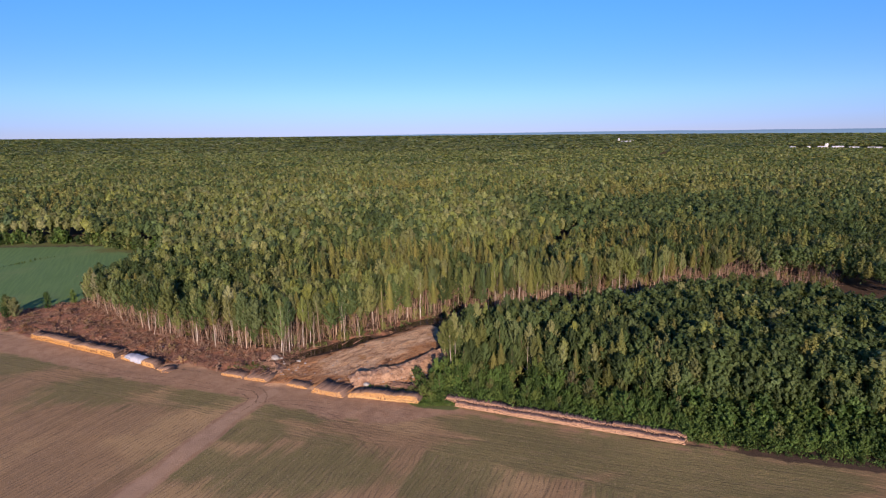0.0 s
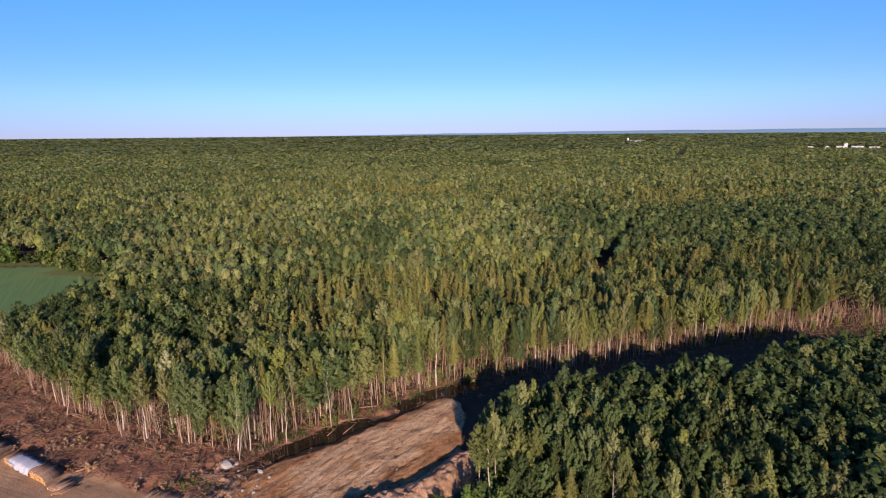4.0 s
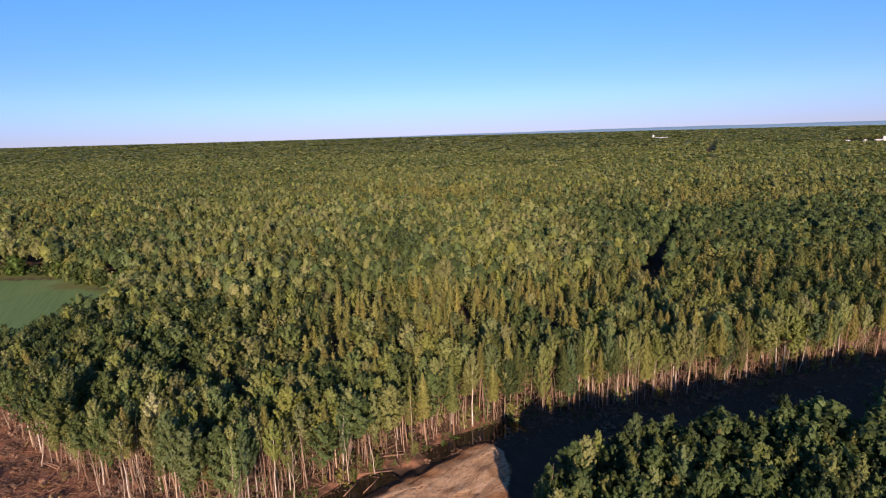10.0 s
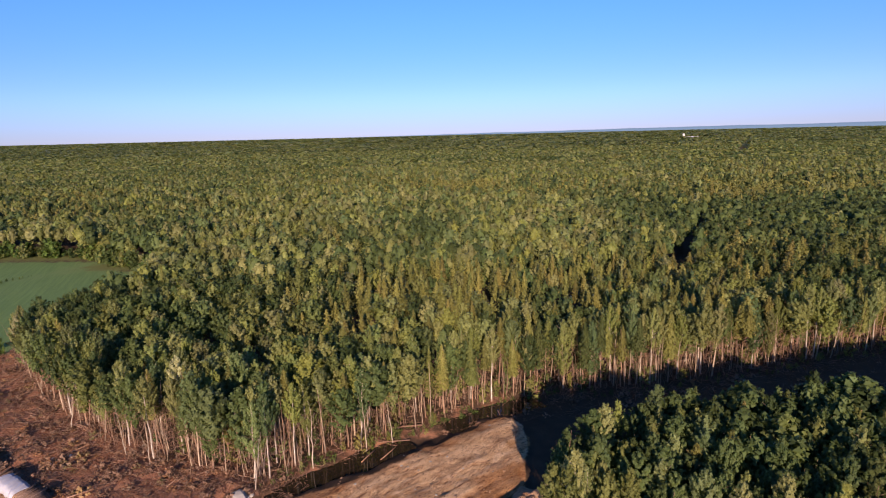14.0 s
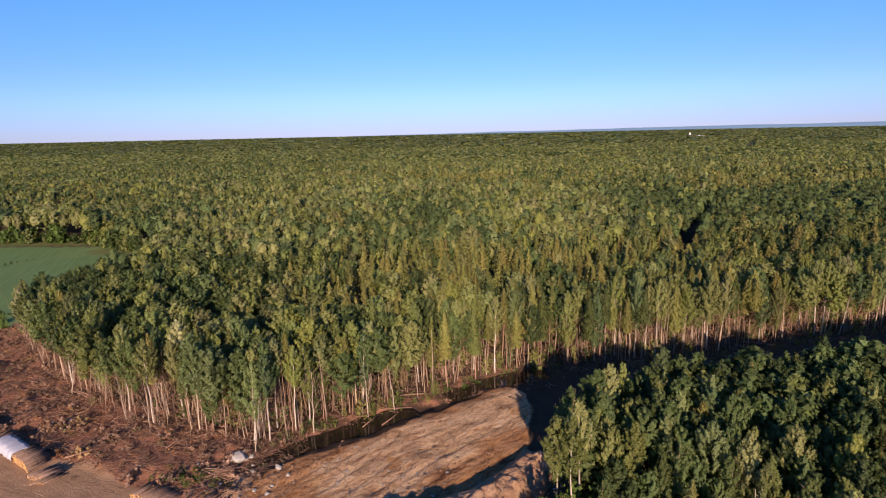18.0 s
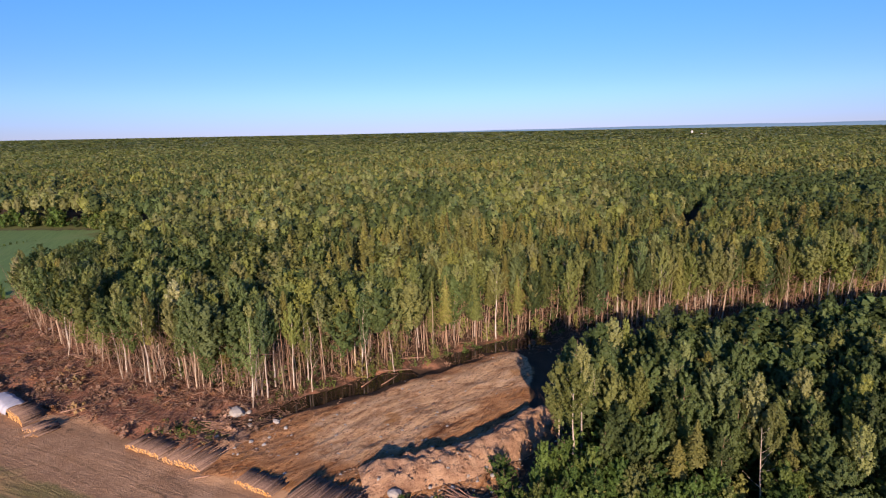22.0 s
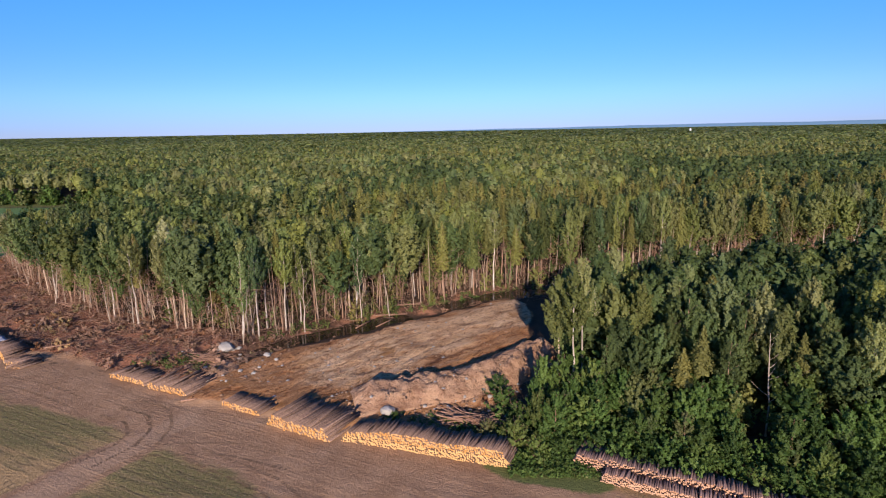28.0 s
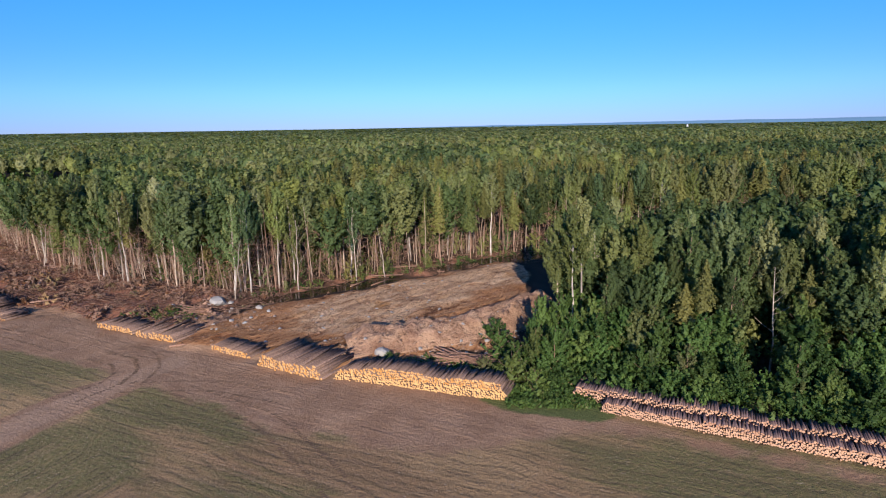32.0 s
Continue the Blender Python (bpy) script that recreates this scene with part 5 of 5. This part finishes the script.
def dirt_bank(line, wide, tall, label):
    """A heaped bank of rubbly soil along a line."""
    e = np.array(line, float)
    sg = np.hypot(*np.diff(e, axis=0).T)
    rn = np.r_[0, np.cumsum(sg)]
    ns, nd = int(rn[-1] / 0.28), int(wide * 2 / 0.28)
    v = []
    for q in range(ns + 1):
        s = rn[-1] * q / ns
        pt = np.array([np.interp(s, rn, e[:, 0]), np.interp(s, rn, e[:, 1])])
        j = min(int(np.searchsorted(rn, s, "right")) - 1, len(sg) - 1)
        d = (e[j + 1] - e[j]) / sg[j]
        tip = min(1, s / 1.6, (rn[-1] - s) / 1.6)
        for k in range(nd + 1):
            f = k / nd * 2 - 1
            x, y = pt + np.array([-d[1], d[0]]) * f * wide
            rise = tall * max(0.0, 1 - abs(f) ** 2.2) * (0.3 + 0.7 * tip) if f < 0.45 else tall * max(0.0, (1 - f) / 0.55 * 0.83) * (0.3 + 0.7 * tip)
            v.append((x, y, rise))
    v = np.array(v)
    lump = 0.30 * rough(v[:, 0] + 9, v[:, 1], 3.1) + 0.30 * rough(v[:, 0], v[:, 1] + 40, 0.9, 3)
    v[:, 2] = height(v[:, 0], v[:, 1]) - 0.12 + v[:, 2] * (1 + lump) + 0.30 * rough(v[:, 0] + 3, v[:, 1], 0.8, 2) * (v[:, 2] > 0.05)
    i = (np.arange(ns)[:, None] * (nd + 1) + np.arange(nd)[None]).ravel()
    ob = new("dirt_bank", mesh_from("dirt_bank", v, np.c_[i + nd + 1, i + nd + 2, i + 1, i], [BANK]))
    tagged(ob, label, "bank", kind="structure")


dirt_bank([(-21.5, 117.0), (-17, 118.9), (-12.5, 120.8), (-8, 123.4), (-3.6, 128.2), (0, 134)], 3.4, 1.7, "rubbly bank of pushed-up brown soil across the clearing")
dirt_bank([(-41.5, 121.2), (-39.2, 124.5), (-41, 128.5)], 1.6, 0.8, "low heap of earth and roots beside the clearing")
v = []
for cx, cy, sx, sy, num in ((-11, 120.5, 7, 3.5, 900), (-20, 132, 12, 9, 300), (-38, 124, 4, 3, 160)):
    p = np.c_[cx + rng.normal(size=num) * sx, cy + rng.normal(size=num) * sy]
    for x, y in p:
        if depth_in(CLEARING, np.array([x]), np.array([y]))[0] > 0.5 or sy < 4:
            v.append((x, y))
p = np.array(v)
far = away(BERM, p[:, 0], p[:, 1])
z = height(p[:, 0], p[:, 1]) + np.where(far < 3, 1.5 * (1 - (far / 3.0) ** 2.2), 0)
r = np.random.default_rng(12)
tet = np.array([(1, 0, -0.35), (-0.5, 0.87, -0.35), (-0.5, -0.87, -0.35), (0, 0, 0.6), (0.5, 0.6, 0.25), (-0.7, 0, 0.3)])
fc = np.array([(0, 4, 3), (4, 1, 3), (1, 5, 3), (5, 2, 3), (2, 0, 3), (0, 1, 4), (1, 2, 5)])
sz = 0.06 + 0.26 * r.random(len(p)) ** 2
vv = (tet[None] * r.uniform(0.7, 1.3, (len(p), 6, 1)) * sz[:, None, None] + np.c_[p, z][:, None]).reshape(-1, 3)
tagged(new("clods", mesh_from("clods", vv, (np.arange(len(p))[:, None, None] * 6 + fc[None]).reshape(-1, 3), [BANK, STONE], np.repeat((r.random(len(p)) > 0.86).astype(int), 7))), "clods and small stones scattered over the bared clay", "clods", kind="stuff")

WN = Nodes("dark_water")
WN.finish(WN.mix(WN.noise(0.6, 3), (0.012, 0.010, 0.007), (0.026, 0.020, 0.013)), 0.04, WN.bump(WN.noise(2.5, 2), 0.03, 0.05), 0.5)


def water(line, half, z):
    e = np.array(line, float)
    t = np.gradient(e, axis=0)
    t /= np.hypot(t[:, 0], t[:, 1])[:, None]
    nrm = np.c_[-t[:, 1], t[:, 0]]
    w = np.array(half)[:, None]
    v = np.concatenate([np.c_[e - nrm * w, np.full(len(e), z)], np.c_[e + nrm * w, np.full(len(e), z)]])
    k = len(e)
    i = np.arange(k - 1)
    ob = new("water", mesh_from("water", v, np.c_[i, i + 1, i + k + 1, i + k], [WN.mat]))
    tagged(ob, "dark still water in the ditch along the forest edge", "water", kind="structure")


water([(-42, 128), (-38.5, 131.8), (-35, 135.5), (-31, 138.5), (-27.5, 141), (-23, 144.6), (-20, 147)], [3.4, 3.8, 4.0, 4.0, 4.0, 3.8, 3.0], -0.42)
water([(-15, 152), (-9, 157.5), (-3, 160.5), (2, 163)], [3.0, 3.8, 4.0, 4.0], -0.42)

p = np.concatenate([np.c_[rng.uniform(-5.5, 1.8, 420), rng.uniform(106.0, 109.6, 420)], along_edge(420, -1.6, 0.4, [(1, 108.2), (20, 102.2), (43, 93.0), (72, 84.0), (108, 70.8)]),
                    np.c_[rng.uniform(-17.5, -6, 120), rng.uniform(111.8, 115.2, 120)], np.c_[rng.normal(-46, 2.5, 70), rng.normal(126, 1.2, 70)],
                    along_edge(160, -1.0, 2.5, WOOD_EDGE[5:12])])
r = np.random.default_rng(15)
tagged(pack("weeds", p, rng.uniform(0.3, 0.75, len(p)), np.full(len(p), 3), [[broad_crown(r, 1.0, 0.8, 0.0, 70, 0.21, 9) for _ in range(4)] for _ in range(4)]), "rank green weeds and brambles", "weeds", kind="stuff")

RN = Nodes("rut_soil")
RUT = RN.finish(RN.mix(RN.noise(3.0, 4, 0.6, RN.place()), (0.15, 0.096, 0.06), (0.23, 0.15, 0.094)), 0.95, RN.bump(RN.noise(6, 3, 0.6, RN.place()), 0.8, 0.1), 0.1)


def rut(line, wide=0.34, gap=1.9, cleats=True):
    """Two wheel ruts with cleat marks along a smooth line."""
    e = np.array(line, float)
    k = np.linspace(0, len(e) - 1, (len(e) - 1) * 14 + 1)
    pts = np.c_[np.interp(k, range(len(e)), e[:, 0]), np.interp(k, range(len(e)), e[:, 1])]
    for _ in range(6):
        pts[1:-1] = (pts[:-2] + 2 * pts[1:-1] + pts[2:]) / 4
    t = np.gradient(pts, axis=0)
    t /= np.hypot(t[:, 0], t[:, 1])[:, None]
    nrm = np.c_[-t[:, 1], t[:, 0]]
    base = new("tyre_rut")
    for side in (-gap / 2, gap / 2):
        v, f = [], []
        run_len = np.r_[0, np.cumsum(np.hypot(*np.diff(pts, axis=0).T))]
        for m in np.arange(0, run_len[-1], 0.26):
            c = np.array([np.interp(m, run_len, pts[:, 0]), np.interp(m, run_len, pts[:, 1])])
            nn = np.array([np.interp(m, run_len, nrm[:, 0]), np.interp(m, run_len, nrm[:, 1])])
            d = np.array([nn[1], -nn[0]])
            c = c + nn * side
            w, l = wide / 2 * rng.uniform(0.7, 1.15), 0.065 * rng.uniform(0.6, 1.4)
            if rng.random() < 0.18:
                continue
            q = len(v)
            for a, b in ((-w, -l), (w, -l + 0.07), (w, l + 0.07), (-w, l)):
                x, y = c + nn * a + d * b
                v.append((x, y))
            f.append((q, q + 1, q + 2, q + 3))
        v = np.array(v)
        ob = new("wheel_track", mesh_from("wheel_track", np.c_[v, height(v[:, 0], v[:, 1]) + 0.02], np.array(f), [RUT]))
        ob.parent = base
    tagged(base, "cleated wheel ruts pressed into the tilled soil", "tyre rut", "wheel ruts in the field", kind="structure")


rut([(-47, 114.5), (-43.2, 113.2), (-41.2, 110.8), (-41.0, 108.2), (-42.5, 105)])
rut([(-46, 116.5), (-41.5, 114.6), (-39.3, 111.4), (-38.9, 108.0)])
rut([(-39, 107.5), (-31, 108.5), (-24, 106.5)])
rut([(-34, 107.5), (-24.5, 103.2), (-17.5, 96.5), (-10, 87)])
rut([(-52, 116), (-60, 119.5), (-72, 122), (-90, 130)])
rut([(-86, 104), (-72, 112), (-60, 117.5)])


# ---- borders of the green field ----
border = [(-600, 326), (-330, 298), (-233, 290), (-190, 290), (-130, 257), (-119, 221), (-121, 194), (-122, 184)]
p = along_edge(520, -1.0, 6.0, border)
r = np.random.default_rng(21)
tagged(pack("field_border", p, rng.uniform(0.5, 1.5, len(p)), rng.choice([3, 3, 3, 1, 0], len(p)), [[broad_crown(r, 6.0, 2.3, 0.0, 160, 0.75, 14) for _ in range(3)] for _ in range(4)]), "leafy bushes along the border of the green field", "bushes", kind="stuff")
p = np.concatenate([along_edge(60, -1.2, 1.2, [(-205, 228), (-193, 236), (-184, 258)]), along_edge(120, -2.0, 2.0, [(-300, 217), (-200, 187), (-150, 171)])])
tagged(pack("field_hedge", p, np.where(p[:, 1] > 222, rng.uniform(0.05, 0.2, len(p)), rng.uniform(0.15, 0.45, len(p))), np.full(len(p), 3), [[broad_crown(r, 6.0, 2.3, 0.0, 120, 0.75, 12) for _ in range(3)] for _ in range(4)]), "low scrub strip between crop fields", "bushes", kind="stuff")


# ---- young growth under the grove's crowns ----
x, y = seeded(-4, 80, 84, 140, 3.0)
k = (depth_in(GROVE, x, y) > 2.0) & (away(BIRCH_GAP, x, y) > 1.0)
x, y = x[k], y[k]
r = np.random.default_rng(31)
tagged(pack("saplings", np.c_[x, y], rng.uniform(0.7, 1.25, len(x)) * np.clip(0.45 + 0.045 * away(GROVE[:6], x, y), 0, 1.1), rng.choice([1, 1, 3, 3, 2], len(x)), [[broad_crown(r, 6.5, 1.7, 0.1, 560, 0.33, 26) for _ in range(3)] for _ in range(4)]), "leafy saplings filling the grove between the taller crowns", "saplings", kind="stuff")
